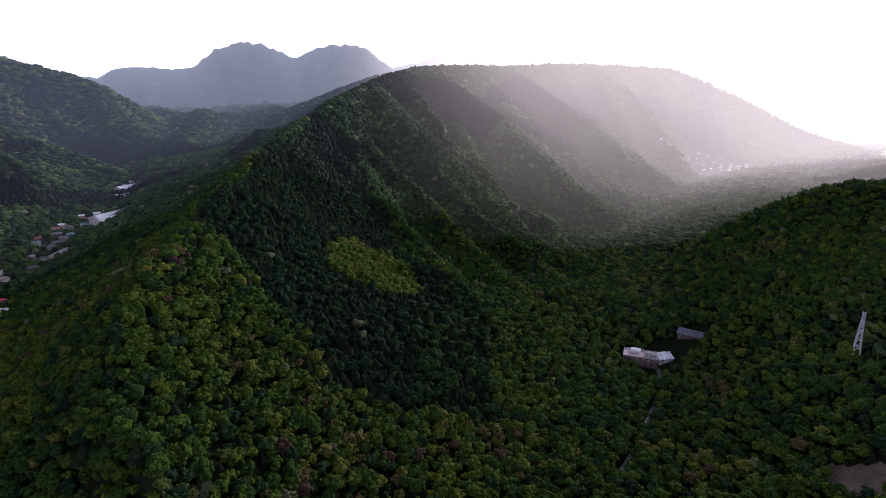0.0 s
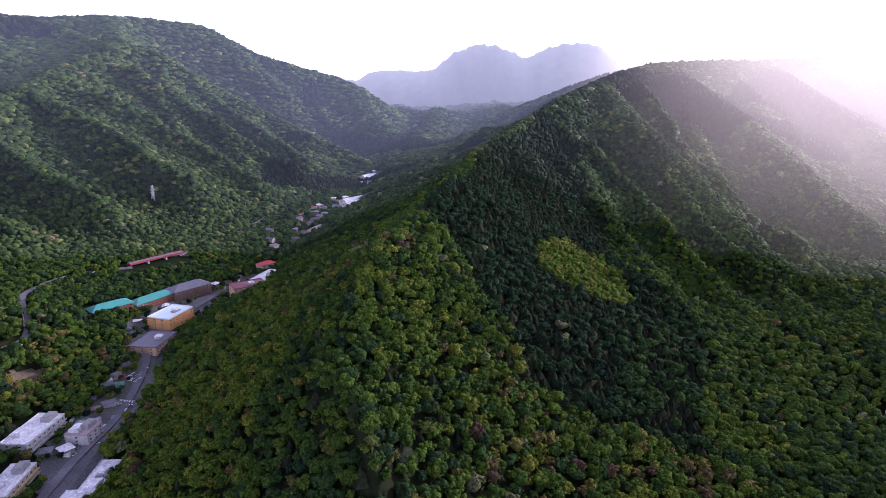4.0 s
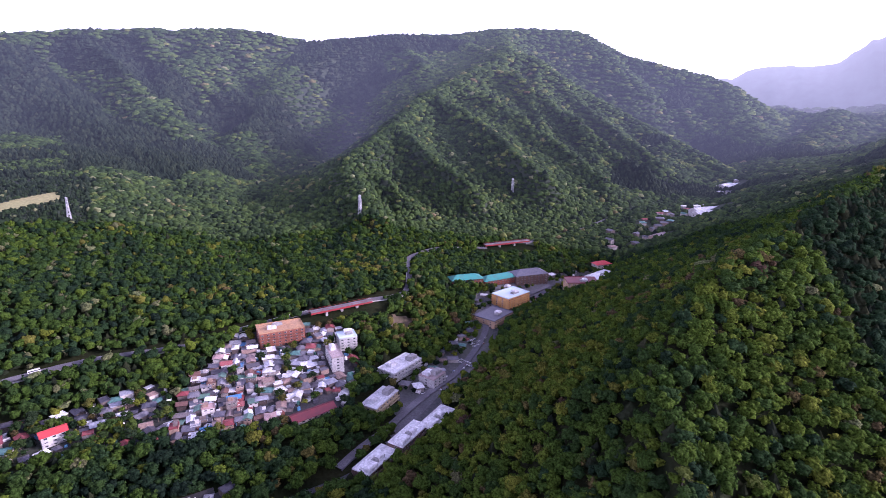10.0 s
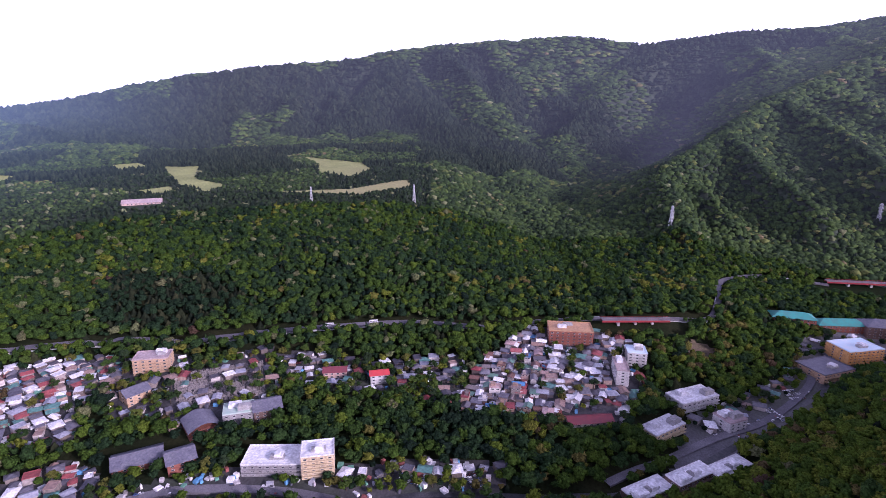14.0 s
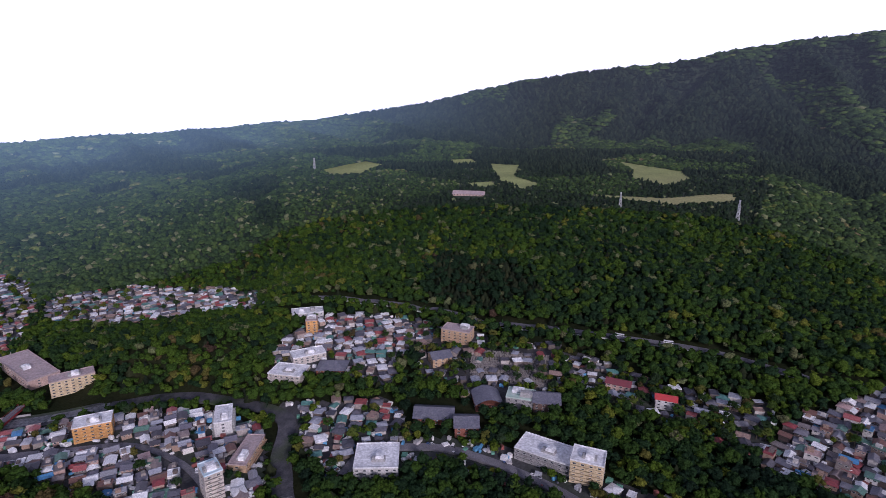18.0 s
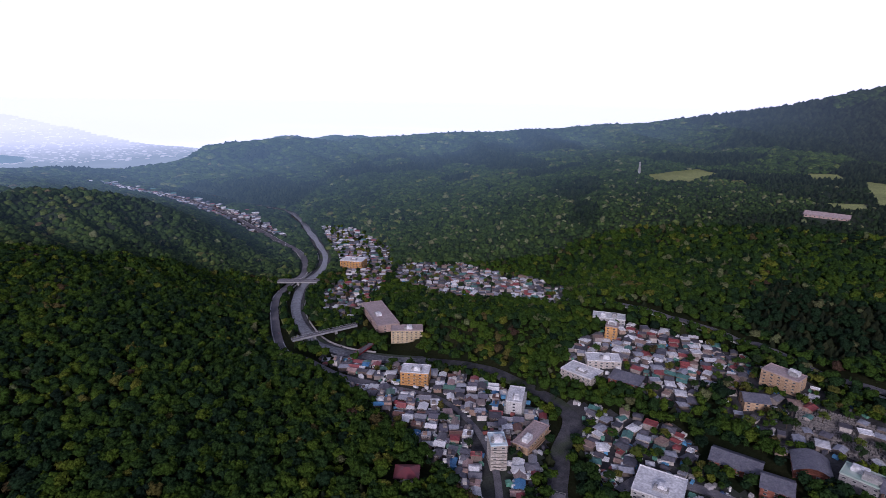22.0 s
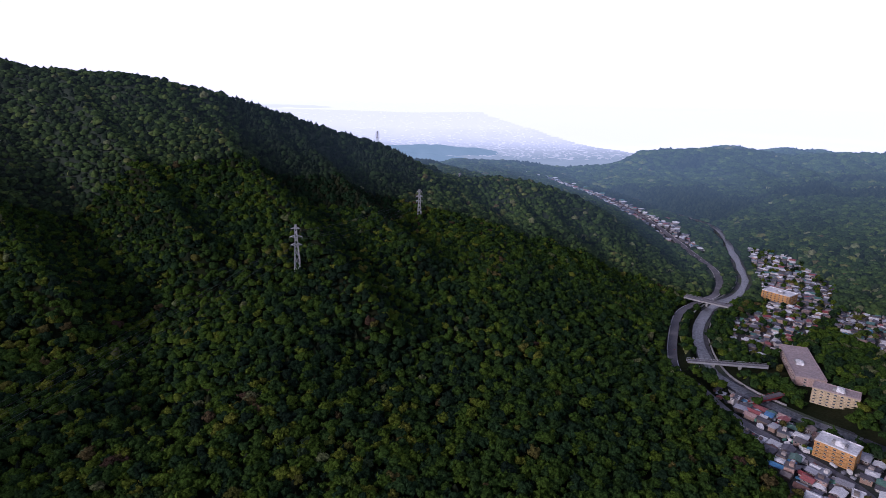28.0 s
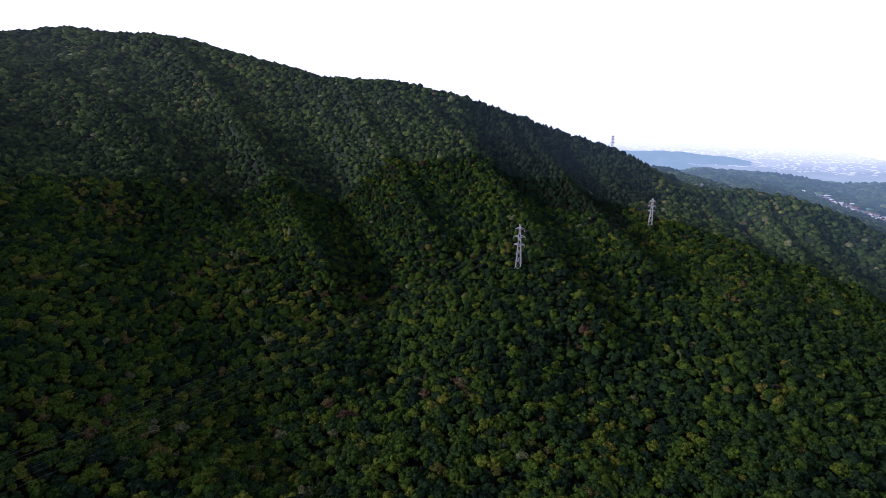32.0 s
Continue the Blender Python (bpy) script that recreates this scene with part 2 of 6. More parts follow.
LINES = [  # the line, and how wild the land is along it: 0 built on, 1 mountain
    (RIVER, 0.0), (BROOK, 0.0),
    # floor of the town
    ([(162, 347, 4), (152, 345, 5), (145, 330, 5), (146, 245, 5), (153, 280, 5), (158, 314, 4)], 0),
    ([(140, 350, 6), (132, 320, 8), (126, 300, 8), (130, 279, 6), (122, 280, 7), (112, 262, 7), (100, 246, 7), (88, 252, 7)], 0),
    ([(140, 383, 14), (138, 425, 20), (130, 455, 22), (123, 440, 22), (124, 365, 18), (133, 360, 14)], 0),
    ([(158, 627, 2), (150, 632, 6), (142, 603, 8), (142, 520, 8), (152, 545, 3), (160, 600, 0), (161, 760, -3), (167, 860, -4)], 0),
    ([(120, 440, 26), (110, 378, 24), (102, 366, 20), (95, 352, 19), (86, 362, 22), (77, 410, 30), (70, 400, 28), (69, 320, 20), (76, 305, 18),
      (88, 303, 16), (98, 318, 16), (108, 318, 18), (116, 322, 18)], 0),
    ([(66, 300, 6), (60, 318, 7), (57, 345, 8), (53, 420, 12), (49, 470, 14), (44, 550, 18), (40, 620, 22)], 0),
    # the road along the foot of the southern slope
    ([(140, 480, 26), (130, 462, 30), (123, 440, 31), (114, 405, 33), (102, 396, 34), (93, 398, 33), (84, 396, 32), (77, 412, 33), (72, 424, 34), (66, 440, 36), (61, 500, 38), (60, 560, 38),
      (57, 600, 38), (49, 640, 38), (43, 760, 42), (36, 960, 52)], 0.0),
    # wooded hillock in the river's loop, and the knoll by the brook
    ([(157, 440, 14), (152, 430, 34), (146, 420, 36), (141, 440, 24)], 0.6),
    ([(66, 372, 30), (60, 390, 26), (58, 440, 30)], 0.5),
    # edge and back of the southern terrace with the golf links
    ([(150, 850, 45), (140, 720, 72), (130, 680, 82), (118, 655, 86), (106, 645, 86), (96, 640, 86), (88, 660, 80)], 0.2),
    ([(146, 1150, 66), (134, 1020, 94), (120, 1040, 99), (104, 1080, 101), (94, 1000, 99), (88, 800, 90)], 0.0),
    ([(134, 870, 88), (120, 850, 92), (106, 850, 93), (95, 800, 92)], 0.0),
    # southern skyline
    ([(177.5, 1900, 64), (169.7, 1850, 84), (165, 1830, 66), (161, 1815, 84), (156, 1800, 100), (148, 1800, 110), (140, 1850, 128), (134, 1900, 146), (128, 1950, 174),
      (123, 2000, 200), (118, 2050, 246), (113.5, 2070, 286), (107.7, 2100, 318), (101, 2150, 345), (93, 2200, 408), (86, 2250, 434), (78, 2300, 464), (70.5, 2350, 426), (68, 2400, 446),
      (63, 2500, 482), (56.5, 2600, 484), (52, 2700, 530), (48.6, 2800, 540), (45, 2850, 545), (40.5, 2800, 420), (34, 2750, 345),
      (31, 2700, 288), (28.7, 2600, 205), (25.7, 2300, 70)], 1.0),
    # its spurs
    ([(93, 2200, 397), (97, 1700, 240), (100, 1350, 130)], 1), ([(78, 2300, 449), (83, 1700, 260), (86, 1250, 130)], 1),
    ([(68, 2400, 440), (73, 1800, 275), (77, 1300, 140)], 1), ([(107.7, 2100, 318), (112, 1600, 170), (114, 1300, 110)], 1),
    # the nearer southern spur
    ([(52, 2700, 517), (51.5, 2000, 385), (51.7, 1700, 355), (53.2, 1500, 302), (57, 1300, 248), (60.4, 1150, 208), (64.3, 950, 146), (68, 810, 118), (65, 640, 72)], 1.0),
    # hollows behind it, and its western arm
    ([(66.2, 2050, 225), (66.8, 1800, 150), (68.5, 1500, 86), (70.6, 1200, 66), (74.5, 1050, 70)], 0.8),
    ([(51.7, 1700, 350), (48.9, 1750, 334), (44.4, 1650, 246), (38.1, 1500, 150), (32.9, 1350, 94), (30, 1250, 70)], 1.0),
    ([(48.9, 2200, 290), (44.4, 2080, 196), (38.1, 1930, 105), (32.9, 1780, 62)], 0.8),
    ([(45, 2850, 540), (42, 2500, 380), (38.5, 2250, 240)], 1),
    ([(77, 1000, 72), (78, 900, 60), (77, 620, 52), (75, 480, 40)], 0.6),
    # western ridge between the two valleys, and its nose
    ([(47, 262, 52), (40, 250, 70), (34, 225, 84), (30, 180, 84)], 0.35),
    ([(34, 270, 94), (29.3, 330, 117), (25, 400, 123), (22, 500, 134), (19.9, 600, 141), (16, 730, 172), (12.6, 850, 197), (7.6, 1050, 247), (2.5, 1300, 295), (355, 1500, 312),
      (348, 1700, 336), (338.4, 1900, 338), (334, 1950, 278), (329.6, 1950, 197), (327, 1950, 142), (322, 2000, 90)], 1.0),
    ([(25, 400, 123), (18, 300, 82), (10, 240, 40), (5, 215, 22)], 0.5),
    ([(16, 730, 172), (7, 560, 70), (358, 470, 40), (349, 420, 24)], 1),
    ([(7.6, 1050, 247), (358, 800, 120), (350, 640, 50)], 1),
    ([(2.5, 1300, 295), (352, 1000, 150), (344, 800, 70)], 1),
    ([(355, 1500, 312), (346, 1250, 180), (338, 1050, 88)], 1),
    ([(344, 640, 48), (338, 800, 62), (336, 1050, 78), (335, 1300, 82), (331, 1500, 88), (326, 1900, 90)], 0.25),
    # north-western hill across the stream
    ([(306, 520, 205), (314, 620, 180), (321.1, 640, 152), (325.3, 620, 136), (329.3, 600, 113), (332.8, 580, 93), (334.9, 555, 74), (336, 540, 54)], 1.0),
    ([(321, 680, 145), (323, 500, 85), (328, 430, 50), (332, 390, 26)], 0.7),
    ([(314, 620, 170), (316, 420, 80), (319, 300, 42), (330, 280, 16)], 0.5),
    # northern mountain and its shoulders
    ([(290, 900, 300), (268, 1150, 320), (257.7, 1250, 306), (254, 1250, 325), (250, 1180, 314), (244.8, 1100, 306), (239, 1000, 270), (232.5, 880, 236), (225, 800, 234), (218.5, 790, 212),
      (214, 790, 191), (208, 800, 164), (204, 800, 148), (200, 760, 128), (197.2, 740, 101), (194.8, 800, 96), (190.3, 800, 99), (186.7, 800, 92), (182.9, 810, 74), (179.6, 800, 50), (176.1, 780, 18), (172.5, 700, -2)], 1.0),
    ([(225, 800, 230), (219, 600, 128), (212.4, 452, 74), (206, 350, 40), (195, 270, 18)], 0.25),
    ([(204, 800, 144), (199.3, 612, 78), (190, 480, 40), (181, 400, 22), (174, 420, 6)], 0.25),
    ([(239, 1000, 270), (243, 640, 120), (240, 420, 50)], 0.9),
    ([(232, 700, 130), (229, 500, 58), (226, 330, 18)], 0.8),
    ([(254, 1250, 325), (258, 800, 180), (262, 450, 80)], 0.9),
    ([(250, 560, 80), (246, 380, 34), (238, 250, 10)], 0.6),
    ([(154, 220, 14), (160, 262, 14), (165, 320, 16), (170, 390, 14), (173, 430, 6)], 0.4),
    ([(180, 250, 22), (210, 235, 24), (230, 220, 20), (262, 250, 40), (290, 260, 60), (318, 250, 30)], 0.4),
    # the plain and the coast beyond the gorge
    ([(183, 1600, -18), (186, 2100, -20), (196, 2400, -15), (210, 2600, -10)], 0.0),
    ([(176, 3000, -20), (186, 3200, -20), (200, 3200, -20), (215, 3300, -10)], 0.0),
    ([(195, 2100, 0), (203, 2000, 15), (212, 1900, 30)], 0.5),
    # the sea and the far plain lift towards a horizon nearer than the true one
    ([(120, 4900, 150), (150, 4900, 182), (175, 4900, 185), (200, 4900, 185), (225, 4900, 185), (255, 4900, 150)], 0.0),
    ([(130, 3200, 20), (150, 3300, 30), (175, 3600, 55), (200, 3900, 85), (225, 3900, 85)], 0.0),
    ([(40, 3400, 200), (24, 3300, 188), (15, 3300, 225), (6, 3200, 250), (345, 3400, 90), (322, 3000, 60)], 0.6),
    # the slope that comes down to the brook behind the western ridge, and spurs opposite
    ([(5.3, 2700, 374), (8.1, 2600, 318), (12.6, 2450, 234), (15.9, 2300, 172), (19.1, 2100, 123), (21.3, 1850, 71)], 1.0),
    ([(31, 2700, 288), (29.5, 2300, 160), (27.5, 1950, 92)], 1.0),
    ([(40, 4900, 90), (15, 4900, 80), (345, 4900, 80), (300, 4900, 150), (270, 4900, 200)], 0.5),
    ([(0, 90, 4), (60, 90, 4), (120, 90, 6), (180, 90, 12), (240, 90, 14), (300, 90, 20), (359, 90, 5)], 0.1),
]


def cell_of(x, y):
    r = np.maximum(np.hypot(x, y), R0)
    return (np.degrees(np.arctan2(-x, y)) % 360.0) * NT / 360.0, np.clip(np.log(r / R0) / STEP, 0, NR - 1.001)


def relax(pick):
    """Stretch a smooth skin over the lines, coarse to fine."""
    total, count = np.zeros((NR, NT)), np.zeros((NR, NT))
    for line, wild in LINES:
        pts = [at(*p) for p in line]
        for (p, q), (a, b) in zip(zip(pts, pts[1:]), zip(line, line[1:])):
            near = min(a[1], b[1])
            k = max(2, int((q - p).length / (near * 0.006)) + 1)
            f = np.linspace(0, 1, k)
            ti, ri = cell_of(p.x + (q.x - p.x) * f, p.y + (q.y - p.y) * f)
            v = p.z + (q.z - p.z) * f if pick == "height" else np.full(k, wild)
            np.add.at(total, (ri.round().astype(int), ti.round().astype(int) % NT), v)
            np.add.at(count, (ri.round().astype(int), ti.round().astype(int) % NT), 1)
    skin = None
    for s in (16, 8, 4, 2, 1):
        c = count.reshape(NR // s, s, NT // s, s).sum((1, 3))
        v = total.reshape(NR // s, s, NT // s, s).sum((1, 3)) / np.maximum(c, 1)
        skin = np.full(c.shape, v[c > 0].mean()) if skin is None else np.repeat(np.repeat(skin, 2, 0), 2, 1)
        for _ in range(140):
            e = np.pad(skin, ((1, 1), (0, 0)), mode="edge")
            skin = np.where(c > 0, v, (e[2:] + e[:-2] + np.roll(skin, 1, 1) + np.roll(skin, -1, 1)) / 4)
    for _ in range(4):
        e = np.pad(skin, ((1, 1), (0, 0)), mode="edge")
        skin = skin * 0.4 + 0.15 * (e[2:] + e[:-2] + np.roll(skin, 1, 1) + np.roll(skin, -1, 1))
    return skin


def lattice(x, y, size, seed):
    """Smooth random heights in -1..1 on a lattice of that size."""
    g = np.random.RandomState(seed).uniform(-1, 1, (257, 257))
    u, v = x / size + 91.3, y / size + 47.7
    i, j = np.floor(u).astype(int), np.floor(v).astype(int)
    fu, fv = u - i, v - j
    fu, fv = fu * fu * (3 - 2 * fu), fv * fv * (3 - 2 * fv)
    q = lambda a, b: g[a % 257, b % 257]
    return (q(i, j) * (1 - fu) + q(i + 1, j) * fu) * (1 - fv) + (q(i, j + 1) * (1 - fu) + q(i + 1, j + 1) * fu) * fv


GT, GR = np.meshgrid(np.arange(NT) * 2 * math.pi / NT, R0 * np.exp(np.arange(NR) * STEP))
GX, GY = -GR * np.sin(GT), GR * np.cos(GT)
WILD = np.clip(relax("wild"), 0, 1)
HEIGHT = relax("height")
_w = np.clip((WILD - 0.15) / 0.6, 0, 1) * np.clip((GR - 150) / 500, 0.25, 1.0) * np.where(GR > 2280, 0.2, 1.0)
_folds = (1 - 2 * np.abs(lattice(GX, GY, 190, 3))) * 24 + (1 - 2 * np.abs(lattice(GX + 40 * lattice(GX, GY, 200, 9), GY, 82, 4))) * 9.0 + lattice(GX, GY, 34, 5) * 1.8
_deg, _ln = np.degrees(GT), np.log(GR)
_turned = _deg - 19 * _ln + 1.6 * lattice(GX, GY, 300, 12)
_ribs = np.abs(lattice(_turned, _ln * 2.2, 4.2, 13)) ** 0.8 * 0.062 + np.abs(lattice(_turned, _ln * 4.0, 1.9, 14)) * 0.022
_folds = (_folds - 14) * 0.55 * np.clip(1.6 - GR / 1500, 0.3, 1) - _ribs * np.minimum(GR, 1870) * np.clip((GR - 220) / 500, 0, 1)
_canopy = np.clip(WILD / 0.3, 0, 1) * np.where(GR < 500, 7.0, np.minimum(4.2 + GR * 0.0018, 8.0))  # the lines lie on the treetops


def along(line, x, y):
    """How far each place lies from a line of the plan."""
    best = np.full(x.shape, 1e9)
    pts = [at(p[0], p[1]) for p in line]
    for p, q in zip(pts, pts[1:]):
        d = q - p
        f = np.clip(((x - p.x) * d.x + (y - p.y) * d.y) / d.length_squared, 0, 1)
        best = np.minimum(best, np.hypot(x - p.x - f * d.x, y - p.y - f * d.y))
    return best


_crest = np.zeros(GX.shape)  # the crests stay as drawn, the faces between them are folded
for _line, _wild in LINES:
    if _wild >= 1.0:
        _crest = np.maximum(_crest, np.exp(-(along(_line, GX, GY) / (6 + 0.032 * GR)) ** 2))
RIBS = [  # the bolder ribs: plan, half width, height
    (((57, 1290), (51, 1180), (45, 1020), (41, 930)), 34, 34),
    (((49, 1730), (45, 1500), (40, 1290), (36, 1150)), 45, 40), (((99, 2120), (100, 1760), (101.5, 1420)), 50, 45), (((80.5, 2250), (79, 1800), (76.5, 1450)), 45, 45), (((66, 2300), (67.5, 1950), (69, 1650)), 55, 45), (((109, 2050), (109.5, 1700), (110, 1400)), 60, 40),
    (((248, 1180), (243, 900), (238, 650), (233, 450)), 36, 30), (((231, 870), (226, 640), (221, 470)), 28, 24), (((222, 770), (216, 610), (209.5, 470), (203, 370)), 26, 22), (((212, 780), (207, 620), (199, 490)), 24, 18),
    (((3.6, 1129), (359.6, 917), (354.2, 782), (349.3, 723)), 30, 30), (((5.4, 939), (1.3, 824), (355.9, 674), (350.9, 608)), 27, 30), (((7.7, 808), (3.7, 736), (358.9, 614), (354.5, 544)), 25, 26),
    (((0.3, 1255), (353.3, 1047), (347.3, 863), (344.2, 824)), 38, 38), (((10.5, 746), (7.2, 663), (2.5, 560), (358.8, 495)), 23, 13), (((353, 1480), (346, 1230), (341, 1060)), 45, 44), (((345, 1650), (340, 1400), (337, 1250)), 50, 44),
    (((89.9, 2130), (87, 1622), (84.1, 1289)), 70, 75), (((84.9, 2130), (81.5, 1770), (78.2, 1487)), 65, 75), (((94.9, 2100), (94.9, 1748), (97.9, 1444)), 75, 60),
    (((103, 2080), (104, 1750), (106, 1400)), 80, 50), (((53.3, 1450), (47.9, 1300), (42, 1150), (37.3, 1050)), 48, 50), (((59.9, 1200), (54.2, 1050), (50.3, 900), (46.8, 830)), 42, 46), (((63.8, 1040), (59.4, 870), (53.9, 740)), 36, 40), (((68, 840), (63.9, 760), (60.8, 700)), 30, 30),
    (((72, 2100), (73.5, 1700), (74.5, 1350)), 60, 50), (((62, 2350), (60.5, 2000), (60, 1750)), 70, 55)]
for _line, _half, _up in RIBS:
    _best = along(_line, GX, GY)
    HEIGHT = HEIGHT + 1.15 * _up * (np.exp(-_best / _half / 0.75) - 0.6 * np.exp(-(_best / _half / 2.2) ** 2)) * (1 - 0.9 * _crest)
HEIGHT = HEIGHT + 0.42 * _w * _folds * (1 - 0.96 * _crest) - _canopy


def lookup(grid, x, y):
    t, r = cell_of(np.asarray(x, float), np.asarray(y, float))
    i, j = np.floor(r).astype(int), np.floor(t).astype(int) % NT
    fr, ft = r - np.floor(r), t - np.floor(t)
    j2 = (j + 1) % NT
    return (grid[i, j] * (1 - ft) + grid[i, j2] * ft) * (1 - fr) + (grid[i + 1, j] * (1 - ft) + grid[i + 1, j2] * ft) * fr


def level(x, y):
    return float(lookup(HEIGHT, np.array([x]), np.array([y]))[0])


def mesh_from(name, verts, faces, material_=None, smooth=False, tint=None):
    """A mesh from arrays of corners and of triangles or quads."""
    verts, faces = np.asarray(verts, np.float32), np.asarray(faces, np.int32)
    me = bpy.data.meshes.new(name)
    k = faces.shape[1]
    me.vertices.add(len(verts))
    me.vertices.foreach_set("co", verts.ravel())
    me.loops.add(faces.size)
    me.loops.foreach_set("vertex_index", faces.ravel())
    me.polygons.add(len(faces))
    me.polygons.foreach_set("loop_start", np.arange(0, faces.size, k, dtype=np.int32))
    me.polygons.foreach_set("use_smooth", np.full(len(faces), smooth, dtype=bool))
    if tint is not None:
        a = me.attributes.new("tint", "FLOAT", "POINT")
        a.data.foreach_set("value", np.asarray(tint, np.float32))
    me.update(calc_edges=True)
    if material_:
        me.materials.append(material_)
    return me


# ---- the larger buildings, and what they are made of ----
def plaster(name, c, d=None):
    return material(name, c, 0.85, second=d or tuple(v * 0.78 for v in c), scale=0.15, fine=1.1)


P_WHITE, P_CREAM, P_TAN = plaster("white_render", (0.52, 0.51, 0.50)), plaster("cream_render", (0.58, 0.47, 0.30)), plaster("tan_render", (0.46, 0.32, 0.20))
P_BRICK, P_BROWN, P_PINK = plaster("red_brown_brick", (0.25, 0.095, 0.065)), plaster("dark_brown_timber", (0.13, 0.085, 0.07)), plaster("pink_render", (0.50, 0.36, 0.31))
P_AMBER, P_GREY, P_PALE = plaster("amber_render", (0.56, 0.31, 0.11)), plaster("grey_render", (0.30, 0.29, 0.29)), plaster("pale_stone", (0.52, 0.47, 0.42))
R_SLATE = material("slate_grey_roof", (0.11, 0.11, 0.145), 0.5, second=(0.15, 0.15, 0.18), scale=0.3, fine=1.0)
R_WHITE = material("pale_sheet_roof", (0.76, 0.76, 0.77), 0.45, second=(0.58, 0.58, 0.60), scale=0.2, fine=0.7)
R_TEAL = material("teal_copper_roof", (0.05, 0.29, 0.25), 0.55, second=(0.07, 0.22, 0.20), scale=0.3)
R_RED = material("red_sheet_roof", (0.52, 0.055, 0.06), 0.5, second=(0.40, 0.06, 0.06), scale=0.3)
R_MAROON = material("maroon_sheet_roof", (0.20, 0.05, 0.06), 0.5, second=(0.15, 0.05, 0.06), scale=0.3)
R_SKY = material("pale_blue_sheet_roof", (0.50, 0.66, 0.74), 0.4, second=(0.60, 0.68, 0.72), scale=0.2)
R_PINK = material("pinkish_grey_roof", (0.42, 0.33, 0.32), 0.7, second=(0.34, 0.28, 0.28), scale=0.2, fine=0.8)
R_TAN = material("orange_tan_roof", (0.46, 0.27, 0.14), 0.7, second=(0.36, 0.22, 0.13), scale=0.2, fine=0.7)
R_MINT = material("mint_green_roof", (0.36, 0.50, 0.42), 0.6, second=(0.45, 0.5, 0.46), scale=0.2)
